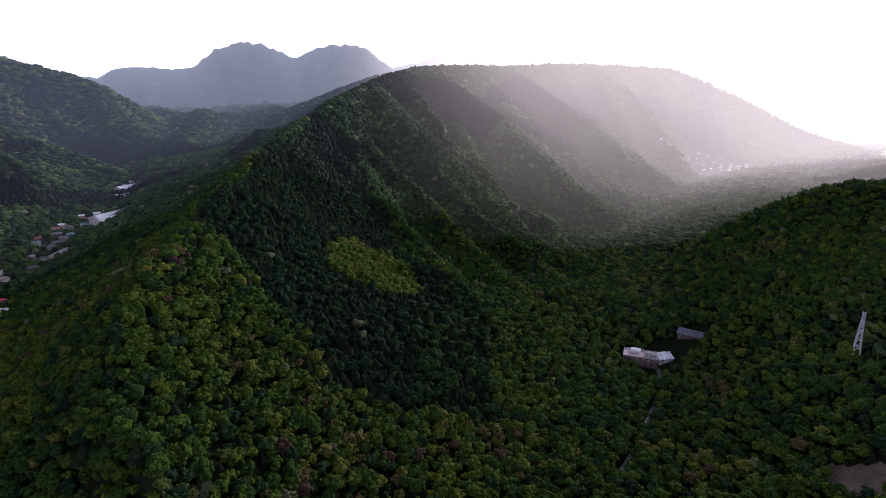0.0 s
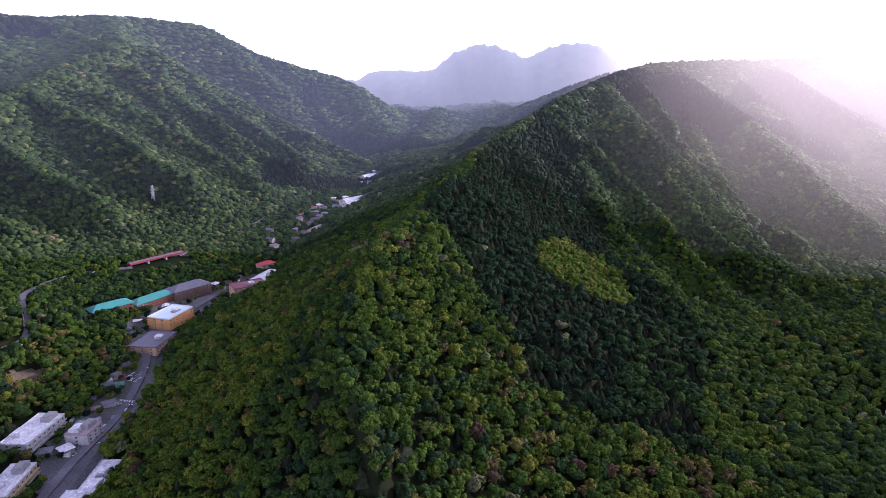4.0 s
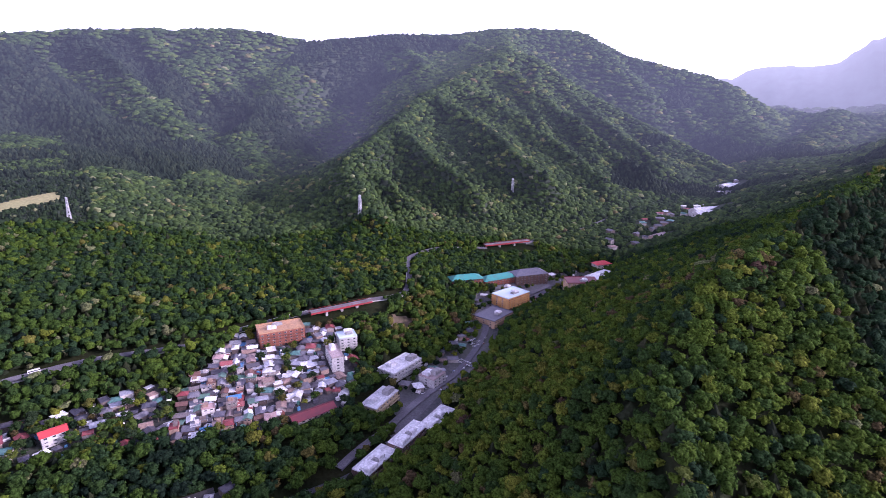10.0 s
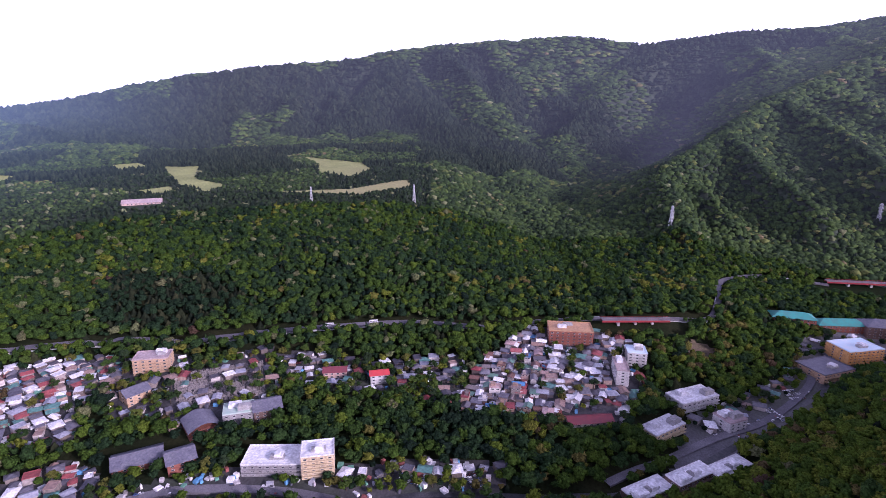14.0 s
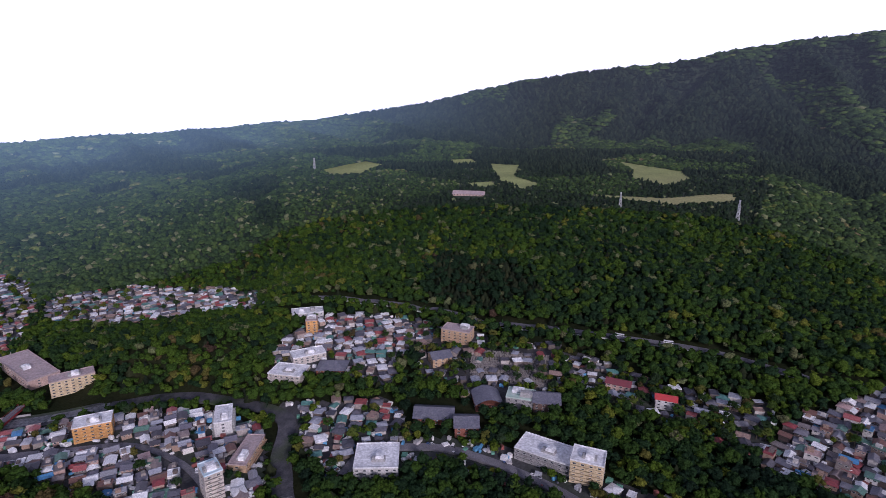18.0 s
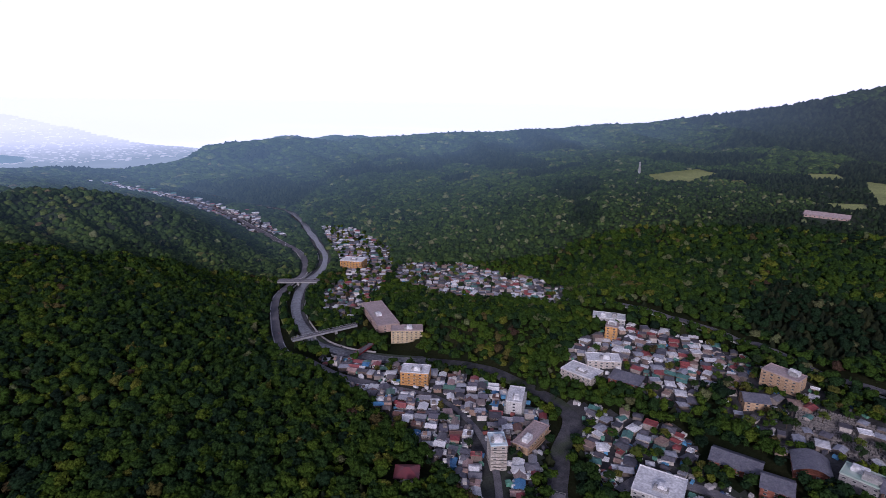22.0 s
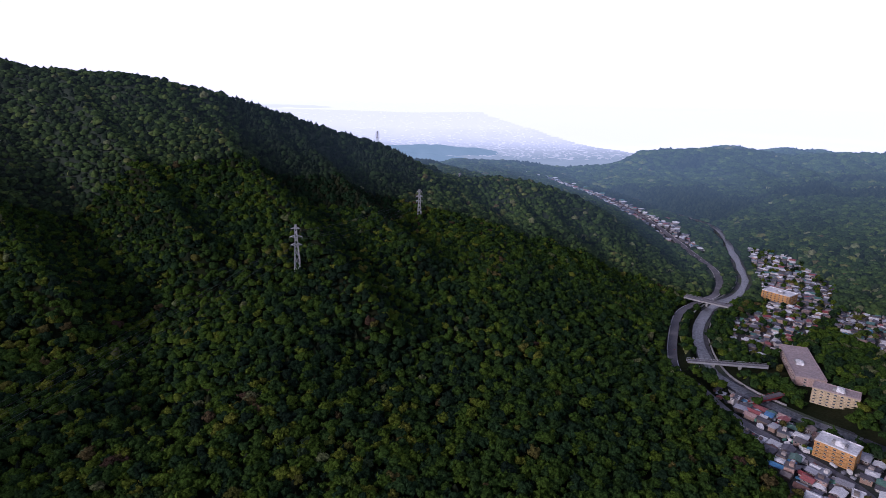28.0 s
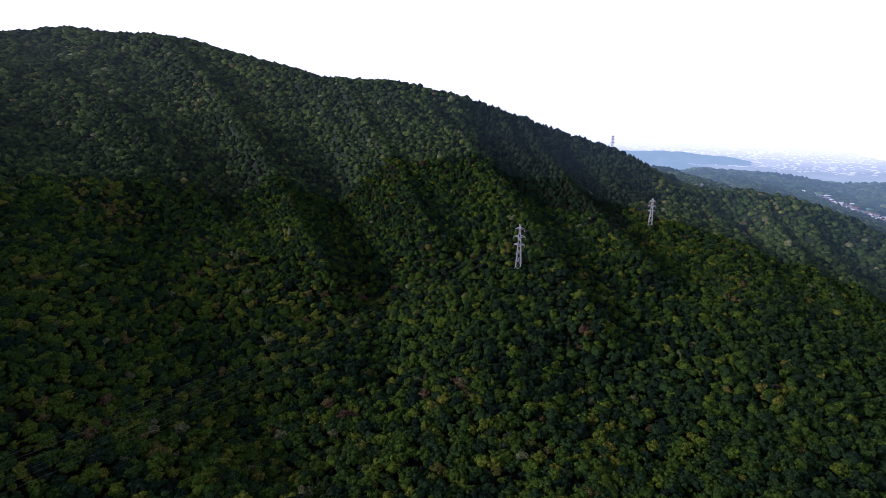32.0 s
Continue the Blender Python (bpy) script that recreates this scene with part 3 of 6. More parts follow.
HOTEL_ROWS = (  # kind, label, heading, distance, turn, length, width, storeys, wall, roof and its form
    ("hotel", "long white hotel slab with a grey roof and dark plant boxes", 108.7, 271, 91, 32, 17, 3, P_GREY, R_WHITE, "flat", True),
    ("hotel", "slim cream hotel tower with a dark front wing", 104.0, 262, 100, 17, 14, 5, P_CREAM, R_WHITE, "flat", True),
    ("inn", "red-brown brick inn under a slate-grey gabled roof", 122.1, 303, 118, 24, 15, 2, P_BRICK, R_SLATE, "gable"),
    ("inn", "square red-brown brick inn with a slate-grey roof", 118.3, 291, 122, 14, 14, 3, P_BRICK, R_SLATE, "gable"),
    ("hall", "brick hall under a curved slate-grey vault", 116.0, 315, 128, 17, 18, 2, P_BRICK, R_SLATE, "vault"),
    ("hotel", "cream hotel wing with rows of dark loggias and a pale roof", 138.3, 369, 111, 24, 17, 3, P_PALE, R_WHITE, "flat", True),
    ("hotel", "back wing of the cream hotel under a pale roof", 136.2, 385, 148, 24, 13, 3, P_PALE, R_WHITE),
    ("hall", "low red-brown hall with a dark hipped roof", 133.6, 366, 120, 20, 15, 2, P_BRICK, R_SLATE, "hip"),
    ("apartment_block", "orange brick flats with white balcony fronts below the woods", 119.5, 388, 100, 22, 13, 4, P_TAN, R_PINK, "flat", True),
    ("apartment_block", "tan flats with a dark stepped roof", 121.5, 361, 141, 14, 12, 3, P_TAN, R_SLATE, "gable"),
    ("apartment_block", "tall white flats with a bright red roof", 96.7, 335, 102, 12, 7, 3, P_WHITE, R_RED, "gable", True),
    ("grand_hotel", "broad red-brown hotel with an orange upper storey and terraces", 75.4, 392, 84, 32, 18, 4, P_BRICK, R_TAN, "flat", True),
    ("inn", "dark timber inn with maroon-grey tiled roofs", 109.2, 313, 113, 16, 14, 3, P_BROWN, R_SLATE, "gable"),
    ("inn", "grey inn with a mint-green flat roof", 112.1, 314, 106, 17, 13, 3, P_GREY, R_MINT),
    ("apartment_block", "narrow white curved-end block at the terrace's edge", 69.8, 352, 172, 20, 8, 4, P_WHITE, R_PINK),
    ("apartment_block", "white block under a pale blue roof", 68.4, 378, 80, 13, 12, 4, P_WHITE, R_SKY, "flat", True),
    ("row_house", "long low row under a maroon roof", 72.6, 303, 97, 27, 9, 1, P_PALE, R_MAROON, "gable"),
    ("hotel", "white riverside hotel of several stepped blocks", 128.9, 266, 124, 24, 22, 3, P_WHITE, R_WHITE, "flat", False),
    ("hotel", "amber-fronted hotel down the river", 163.7, 662, 141, 28, 18, 4, P_AMBER, R_WHITE, "flat", True),
    ("hotel", "pink-roofed hotel wing beside the hillock", 161.0, 484, 86, 60, 20, 3, P_PINK, R_PINK),
    ("hotel", "cream hotel front wing with rows of balconies", 158.0, 436, 158, 27, 12, 4, P_CREAM, R_PINK, "flat", True),
    ("hotel", "amber riverside inn with open balcony floors", 157.0, 357, 147, 20, 13, 4, P_AMBER, R_WHITE, "flat", True),
    ("hotel", "tall white and brown hotel tower among houses", 147.3, 265, 159, 9, 12, 6, P_PALE, R_SKY, "flat", True),
    ("apartment_block", "curved row of tan riverside flats", 143.4, 292, 28, 28, 10, 3, P_TAN, R_PINK, "flat", True),
    ("apartment_block", "white and grey riverside flats at the bend", 145.4, 326, 50, 20, 10, 4, P_WHITE, R_WHITE, "flat", True),
    ("hall", "low white public hall with a flat roof", 136.0, 452, 137, 26, 13, 2, P_WHITE, R_WHITE),
    ("apartment_block", "small amber block beside a white hall", 135.6, 424, 131, 9, 10, 4, P_AMBER, R_PINK),
    ("hotel", "lower wing of the long white-roofed hotel by the brook", 65.6, 262, 117, 25.5, 11, 2, P_BROWN, R_WHITE, "flat", True, 3.7, 2.15, "hotel", 3),
    ("hotel", "middle wing of the long white-roofed hotel by the brook", 61.6, 280, 117, 26, 10, 3, P_BROWN, R_WHITE, "flat", True, 3.7, 2.15, "hotel", 3),
    ("hotel", "upper wing of the long white-roofed hotel by the brook", 58.2, 297, 117, 26, 10, 2, P_BROWN, R_WHITE, "flat", True, 3.7, 2.15, "hotel", 3),
    ("inn", "yellowish hotel with stepped grey roofs", 64.9, 318, 121, 26, 12, 3, P_CREAM, R_WHITE, "flat", True),
    ("inn", "white hotel with rows of balconies by the brook", 62.5, 356, 112, 30, 15, 3, P_WHITE, R_WHITE, "flat", True),
    ("inn", "small white inn with a rounded roof corner", 58.8, 346, 112, 14, 13, 3, P_WHITE, R_PINK),
    ("hotel", "lower tan hotel block with dark roof terraces", 52.0, 452, 109, 30, 22, 3, P_TAN, R_SLATE, "flat", True),
    ("hotel", "tan hotel tower with a pale blue roof", 50.2, 488, 100, 30, 20, 5, P_AMBER, R_SKY, "flat", True),
    ("hotel", "brick hotel wing with teal roofs", 55.2, 515, 75, 32, 14, 3, P_BRICK, R_TEAL, "hip"),
    ("hotel", "long brick hotel wing with teal roofs", 51.7, 530, 86, 38, 14, 3, P_BRICK, R_TEAL, "hip", True),
    ("hotel", "dark brick hotel with a grey hipped roof", 48.4, 546, 78, 36, 17, 4, P_BROWN, R_SLATE, "hip", True),
    ("hotel", "brown stepped hotel at the end of the valley road", 42.8, 522, 57, 30, 20, 4, P_TAN, R_MAROON),
    ("hotel", "brown hotel wing with a pale courtyard roof", 40.9, 552, 99, 36, 15, 3, P_BROWN, R_WHITE),
    ("apartment_block", "low terrace block with a dull maroon roof", 101.6, 346, 97, 15, 8, 2, P_PINK, R_MAROON, "gable"),
    ("house", "house with a bright orange-red roof in the trees", 40.9, 611, 77, 18, 11, 2, P_PALE, R_RED, "hip"),
    ("hall", "long hall with a bright pale roof up the valley", 31.6, 880, 80, 56, 18, 2, P_WHITE, R_WHITE, "gable"),
    ("hall", "low hall with a bright pale roof up the valley", 31.9, 840, 79, 30, 14, 2, P_WHITE, R_WHITE, "gable"),
    ("house", "long house with a terracotta roof up the valley", 35.7, 738, 99, 28, 12, 2, P_PINK, R_PINK, "gable"),
    ("hall", "pale-roofed sheds far up the valley", 29.8, 1150, 80, 60, 20, 1, P_WHITE, R_WHITE, "gable"),
    ("inn", "white-roofed spa inn in the western gorge", 338.3, 407, -20, 24, 14, 3, P_BROWN, R_PINK),
    ("inn", "small spa inn with a pale roof", 336.2, 413, 13, 11, 11, 2, P_WHITE, R_WHITE, "gable"),
    ("inn", "dark timber spa inn on the slope", 333.6, 442, -37, 20, 11, 2, P_BROWN, R_SLATE, "gable"),
    ("clubhouse", "low grey golf clubhouse among trees", 118.6, 704, 112, 40, 14, 1, P_PINK, R_PINK, "gable"),
    ("villa", "round villa with a brown hipped roof among trees", 158.1, 250, 153, 12, 10, 2, P_PALE, R_MAROON, "hip"))


# ---- forest ----
def inside(poly, x, y):
    hit = np.zeros(len(x), bool)
    for p, q in zip(poly, poly[1:] + poly[:1]):
        c = (p.y > y) != (q.y > y)
        hit ^= c & (x < (q.x - p.x) * (y - p.y) / (q.y - p.y + 1e-9) + p.x)
    return hit


def near_line(line, x, y):
    best = np.full(len(x), 1e9)
    pts = [at(p[0], p[1]) for p in line]
    for p, q in zip(pts, pts[1:]):
        dx, dy = q.x - p.x, q.y - p.y
        f = np.clip(((x - p.x) * dx + (y - p.y) * dy) / (dx * dx + dy * dy + 1e-9), 0, 1)
        best = np.minimum(best, np.hypot(x - p.x - f * dx, y - p.y - f * dy))
    return best


TOWNS = {  # outlines of the built-up ground, heading and distance
    "spit": [(164.5, 372), (167.8, 408), (165.5, 406), (161, 392), (157, 384), (152, 368), (146.5, 354), (141.5, 325), (141.5, 280), (143.5, 240), (146, 222), (150.5, 232), (154.5, 262), (158.5, 296), (162, 326), (165, 350)],
    "south_bank": [(140, 345), (135, 332), (128, 326), (124, 292), (128, 268), (135, 262), (138, 300)],
    "middle": [(139.2, 410), (135.4, 446), (129.2, 446), (123, 425), (121.5, 400), (125.5, 371), (127.4, 334), (132.7, 358), (140.1, 381)],
    "far": [(159.3, 660), (151.9, 642), (143.6, 590), (140.6, 548), (141.1, 496), (146.4, 516), (152.1, 521), (158.9, 585)],
    "down_river": [(167, 900), (163.4, 855), (159.7, 739), (159.4, 621), (161.5, 548), (164.5, 486), (167.2, 515), (167, 586), (164.7, 614), (165.4, 738), (166.6, 840)],
    "terrace": [(85, 357), (80, 400), (75, 410), (69, 402), (67, 352), (69, 303), (76, 297), (88, 296)],
    "terrace_mid": [(108, 379), (103, 373), (96, 356), (87, 364), (86, 306), (97, 318), (106, 336)],
    "terrace_west": [(124, 418), (119, 400), (112, 385), (108, 384), (107, 322), (112, 308), (117, 316), (124, 340)],
    "low_road": [(130, 285), (122, 286), (114, 276), (104, 262), (92, 262), (82, 262), (82, 238), (100, 232), (110, 244), (122, 262), (132, 258)],
    "brook_side": [(68.5, 250), (63.5, 290), (62.5, 340), (59, 372), (54.8, 430), (54, 500), (48.5, 560), (41, 600), (40, 565), (45, 512), (50, 462), (51.5, 410), (54.5, 352), (58.5, 312), (63, 266), (66, 243)],
    "lower_town": [(169.5, 840), (174.3, 1039), (179.5, 1248), (184.5, 1450), (187.5, 1540), (182.5, 1232), (179, 1091), (174.3, 902), (171.5, 860)],
    "spa": [(339.6, 396), (336, 384), (332.6, 428), (333, 452), (337.6, 428)],
    "far_valley": [(43, 690), (34, 940), (30, 1200), (28.5, 1180), (31, 930), (36, 760), (39, 660)],
    "gorge": [(168, 930), (176, 1140), (184, 1500), (189, 1500), (180, 1220), (175, 1040), (171, 900)],
    "cutting": [(321, 285), (320.5, 303), (315, 310), (315, 286)],
    "scar": [(64, 410), (63.3, 428), (60.8, 430), (61.3, 408)],
    "hill_village": [(339.5, 1290), (335, 1420), (330.5, 1480), (330.5, 1380), (335, 1260)],
}
HAMLETS = ("far_valley", "gorge")  # houses here and there among the trees
OUTLINE = {k: [at(*p) for p in v] for k, v in TOWNS.items()}
GREENS = {  # fairways on the terrace
    "east": [(134.1, 928), (129.4, 1004), (127.4, 960), (129.9, 869), (132.8, 871)],
    "upper": [(121.1, 1010), (118.5, 1022), (117.4, 961), (120, 948)],
    "middle": [(116.6, 965), (113.4, 954), (114, 842), (111.2, 777), (113.1, 743), (115.4, 793)],
    "club": [(118.7, 781), (116.2, 790), (115.6, 755), (118.2, 753)],
    "west": [(104.3, 1050), (97.9, 950), (97, 878), (99, 810), (102.3, 860), (102.4, 940)],
    "edge": [(107, 723), (99.2, 726), (95.6, 765), (93.2, 796), (93, 749), (98.2, 690)],
}
FAIRWAY = {k: [at(*p) for p in v] for k, v in GREENS.items()}
ROADS = {
    "spit_street": ([(146.5, 226), (147.5, 262), (150, 298), (154, 330), (158.5, 345), (161.7, 354)], 4.0),
    "river_road": ([(161.7, 354), (165.9, 372), (169.6, 408), (171.4, 428), (172.2, 478), (171.9, 559), (170.2, 618), (168.9, 655), (168.8, 720), (169.7, 783), (172.4, 873), (174.2, 950), (177.2, 1109), (181.8, 1316), (186.1, 1547)], 8),
    "slope_road": ([(141, 500), (130, 462), (123, 440), (114, 405), (102, 396), (93, 398), (84, 396), (77, 416), (72, 428)], 6),
    "bend_road": ([(66, 440), (62, 462), (61.4, 500), (61.6, 530), (61, 556), (58, 594), (53, 612)], 5.5),
    "upper_road": ([(49, 640), (43, 752), (37, 957), (33, 1048)], 5),
    "low_road": ([(133, 261), (130, 276), (122, 276), (115, 264), (108, 250), (102, 238), (90, 226)], 6),
    "brook_road": ([(70, 262), (60.5, 322), (55.6, 365), (53, 420), (52, 473), (46, 545)], 5),
}


def ball(sub):
    bm = bmesh.new()
    bmesh.ops.create_icosphere(bm, subdivisions=sub, radius=1.0)
    v = np.array([w.co[:] for w in bm.verts])
    f = np.array([[w.index for w in p.verts] for p in bm.faces])
    bm.free()
    return v, f


def broad_crown(boughs, rng):
    """One broadleaf crown about its centre: a low dome with leafy boughs that swell out of it and hollows between them."""
    bv, bf_ = ball(1)
    mid = bv[bf_][:, :, 2].mean(1)
    dome, bough = bf_[mid > -0.5], bf_[mid > -0.1]  # open underneath
    v, f = [], []
    for k in range(boughs + 1):
        if k == 0:
            c, r = np.zeros(3), (0.80 if boughs else 0.98)
        else:
            a, up = 2.4 * k + rng.uniform(-0.4, 0.4), (k - 0.5) / boughs
            c = np.array([math.cos(a), math.sin(a), 0]) * 0.66 * math.sqrt(1 - up * up) * rng.uniform(0.8, 1.15) + np.array([0, 0, 0.62 * up - 0.05])
            r = rng.uniform(0.30, 0.46) * (1.25 if boughs < 5 else 1.0)
        turn = Matrix.Rotation(rng.uniform(0, 6.28), 3, "Z")
        q = bv @ np.array(turn) * r * rng.uniform(0.66, 1.24, (len(bv), 1))
        q[:, 2] *= 0.86
        f.append((bough if k else dome) + len(bv) * k)
        v.append(q + c)
    sprays = {9: 70, 6: 34, 5: 24, 2: 6}.get(boughs, 0)
    if sprays:  # ragged leafy tips that break the outline
        skin = np.vstack(v)
        c = skin[rng.randint(len(skin), size=sprays)] * rng.uniform(0.95, 1.12, (sprays, 1))
        tip = c[:, None, :] + rng.normal(0, 0.15 if boughs > 4 else 0.21, (sprays, 3, 3))
        f.append(np.arange(sprays * 3).reshape(-1, 3) + len(skin))
        v.append(tip.reshape(-1, 3))
    return np.vstack(v), np.vstack(f)


def cedar_crown(sides, tiers, rng):
    """One conifer about its foot: ragged tiers that narrow to a tip, of height 1 and radius 1."""
    v, f = [], []
    for k in range(tiers):
        z0, z1 = 0.12 + 0.62 * k / tiers, min(1.0, 0.12 + 0.62 * k / tiers + 0.62)
        r = 1.0 - 0.78 * k / tiers
        base = len(v)
        for i in range(sides):
            a = 2 * math.pi * (i + 0.5 * (k % 2)) / sides + rng.uniform(-0.2, 0.2)
            q = r * rng.uniform(0.7, 1.1)
            v.append((q * math.cos(a), q * math.sin(a), z0 + rng.uniform(-0.04, 0.05)))
        v.append((rng.uniform(-0.06, 0.06), rng.uniform(-0.06, 0.06), z1 if k == tiers - 1 else z1 - 0.1))
        f += [(base + i, base + (i + 1) % sides, base + sides) for i in range(sides)]
    return np.array(v), np.array(f)


def plant(name, templates, x, y, z, wide, tall, tint, mat, label, rng, round_=True):
    """Many crowns as one mesh, each turned and sized by itself."""
    which = rng.randint(len(templates), size=len(x))
    vs, fs, ts, base = [], [], [], 0
    for k, (tv, tf) in enumerate(templates):
        s = np.nonzero(which == k)[0]
        if not len(s):
            continue
        a = rng.uniform(0, 2 * math.pi, len(s))
        c, n = np.cos(a)[:, None] * wide[s, None], np.sin(a)[:, None] * wide[s, None]
        q = np.stack([tv[None, :, 0] * c - tv[None, :, 1] * n + x[s, None], tv[None, :, 0] * n + tv[None, :, 1] * c + y[s, None],
                      tv[None, :, 2] * tall[s, None] + z[s, None]], -1)
        vs.append(q.reshape(-1, 3))
        fs.append((tf[None] + (np.arange(len(s)) * len(tv))[:, None, None] + base).reshape(-1, 3))
        ts.append(np.repeat(tint[s], len(tv)))
        base += len(s) * len(tv)
    return tagged(new(name, mesh_from(name, np.vstack(vs), np.vstack(fs), mat, round_, np.concatenate(ts))), label, "forest", kind="stuff")


LEAF = material("broadleaf_foliage", (0.06, 0.09, 0.03), 0.85, leafy=0.22, fine=1.1, deep=0.52, spec=0.02, bump=0.8,
                by_tint=[(0.011, 0.021, 0.013), (0.019, 0.040, 0.016), (0.036, 0.068, 0.011), (0.061, 0.098, 0.011), (0.112, 0.128, 0.016), (0.088, 0.074, 0.026), (0.058, 0.038, 0.026), (0.125, 0.15, 0.062)])
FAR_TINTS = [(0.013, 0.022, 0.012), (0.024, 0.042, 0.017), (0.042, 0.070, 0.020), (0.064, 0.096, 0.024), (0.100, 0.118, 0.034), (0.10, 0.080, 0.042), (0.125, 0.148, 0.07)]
# haze=True paints distance haze onto these far materials as emission
FAR_LEAF = material("far_woodland_painted_haze", (0.05, 0.07, 0.06), 0.9, leafy=0.0, fine=0.35, deep=0.3, spec=0.05, by_tint=FAR_TINTS, haze=True)
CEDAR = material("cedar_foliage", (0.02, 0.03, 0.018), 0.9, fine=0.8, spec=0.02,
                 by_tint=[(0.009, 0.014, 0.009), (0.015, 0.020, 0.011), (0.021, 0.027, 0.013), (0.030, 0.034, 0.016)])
FAR_CEDAR = material("far_cedars_painted_haze", (0.02, 0.03, 0.018), 0.9, fine=0.4, spec=0.05, haze=True,
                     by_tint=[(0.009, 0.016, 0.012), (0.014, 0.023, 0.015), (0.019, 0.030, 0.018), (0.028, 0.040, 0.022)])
FAR_GROUND = material("far_slopes_painted_haze", (0.020, 0.030, 0.018), 0.95, second=(0.032, 0.046, 0.024), scale=0.03, fine=0.15, haze=True)
FAR = 640.0  # from here on haze is painted into the materials' emission

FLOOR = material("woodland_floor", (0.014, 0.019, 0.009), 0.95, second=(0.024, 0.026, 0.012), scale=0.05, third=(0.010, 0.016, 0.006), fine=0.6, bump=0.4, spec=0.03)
_i, _j = np.meshgrid(np.arange(NR - 1), np.arange(NT), indexing="ij")
_q = np.stack([_i * NT + _j, _i * NT + (_j + 1) % NT, (_i + 1) * NT + (_j + 1) % NT, (_i + 1) * NT + _j], -1).reshape(-1, 4)
_v = np.stack([GX.ravel(), GY.ravel(), HEIGHT.ravel()], 1)
_c = len(_v)  # a last ring closes the sheet under the lookout
_v = np.vstack([_v, np.stack([-0.4 * np.sin(GT[0]), 0.4 * np.cos(GT[0]), np.full(NT, 3.0)], 1)])
_q = np.vstack([_q, np.stack([_c + np.arange(NT), _c + (np.arange(NT) + 1) % NT, (np.arange(NT) + 1) % NT, np.arange(NT)], -1)])
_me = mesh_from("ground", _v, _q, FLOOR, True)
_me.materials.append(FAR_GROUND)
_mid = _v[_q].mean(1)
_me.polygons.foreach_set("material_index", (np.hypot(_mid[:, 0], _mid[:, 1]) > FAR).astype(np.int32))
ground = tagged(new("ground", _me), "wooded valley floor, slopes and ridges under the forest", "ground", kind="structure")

rng = np.random.RandomState(7)
CEDARS = [[at(*p) for p in q] for q in (
    [(24, 430), (20, 335), (12, 275), (4, 266), (355, 300), (353.5, 400), (357, 470), (4, 530), (8, 660), (9, 800), (13, 850), (19, 620)],
    [(217, 800), (216, 650), (211, 570), (203, 580), (199, 690), (201, 790), (208, 820)],
    [(100, 2200), (103, 1500), (94, 1250), (88, 1500), (93, 2000)], [(125, 1900), (128, 1250), (112, 1200), (108, 1900)],
    [(122.5, 506), (120, 523), (113.1, 506), (109.6, 439), (116.2, 432), (122.5, 448)], [(115, 2060), (98.8, 2091), (100.1, 1527), (102.4, 1455), (115.5, 1678)],
    [(92.2, 944), (83.9, 919), (76.5, 1134), (82.9, 1220), (89.8, 1427), (92.1, 1353)], [(92.7, 2101), (86, 2163), (80.8, 1553), (81.8, 1403), (85.9, 1483)])]
SUNNY = [[at(*p) for p in q] for q in ([(12.4, 467), (9.7, 525), (5.5, 528), (1.6, 469), (3.7, 430), (8.7, 415), (12.2, 424)], [(44, 262), (30, 340), (22, 330), (20, 250), (36, 190)])]
BRIGHTENED = [at(*p) for p in [(66, 232), (58, 325), (50, 420), (42, 490), (36, 420), (38, 300), (46, 215), (60, 170)]]  # fresh green flank above the brook, tinted brighter in place of light

# near woods on an even spread, the rest ever wider apart with distance
_a, _b = np.meshgrid(np.arange(-98, 99), np.arange(-106, 107))
x1 = (_a * 5.15 + (_b % 2) * 2.6).ravel() + rng.uniform(-1.5, 1.5, _a.size)
y1 = (_b * 4.75).ravel() + rng.uniform(-1.5, 1.5, _a.size)
r1 = np.hypot(x1, y1)
k1 = (r1 > 135) & (r1 < 500)
x1, y1, r1 = x1[k1], y1[k1], r1[k1]
_gap = 0.0072
_a, _b = np.meshgrid(np.arange(int(2 * math.pi / _gap)), np.arange(int(math.log(2330 / 500) / _gap)))
t2 = (_a * _gap + (_b % 2) * _gap / 2).ravel() + rng.uniform(-0.4, 0.4, _a.size) * _gap
r2 = 500 * np.exp(_b.ravel() * _gap + rng.uniform(-0.4, 0.4, _a.size) * _gap)
x2, y2 = -r2 * np.sin(t2), r2 * np.cos(t2)
X, Y, R = np.concatenate([x1, x2]), np.concatenate([y1, y2]), np.concatenate([r1, r2])
H = np.degrees(np.arctan2(-X, Y)) % 360
keep = ~((H > 266) & (H < 316) & ((R > 560) | (rng.uniform(size=len(R)) < 0.5)))
keep &= ~((H > 171) & (H < 215) & (R > 1706)) & ~((H > 130) & (H < 215) & (R > 1958))
LONE = [(40.9, 608, 14), (31.6, 870, 33), (31.9, 832, 22), (35.7, 732, 20), (29.8, 1140, 34), (158.1, 247, 8), (118.6, 702, 22), (161.6, 507, 15), (161.1, 482, 15), (160.6, 458, 15), (158.9, 434, 12), (157.2, 434, 12), (158, 420, 12)]
COTTAGES = []
_pick = random.Random(17)
for key, n in (("far_valley", 26), ("gorge", 26)):
    q = OUTLINE[key]
    while n:
        c = Vector((_pick.uniform(min(p.x for p in q), max(p.x for p in q)), _pick.uniform(min(p.y for p in q), max(p.y for p in q))))
        if inside(q, np.array([c.x]), np.array([c.y]))[0] and all((c - Vector(k)).length > 13 for k in COTTAGES):
            COTTAGES.append((c.x, c.y))
            n -= 1
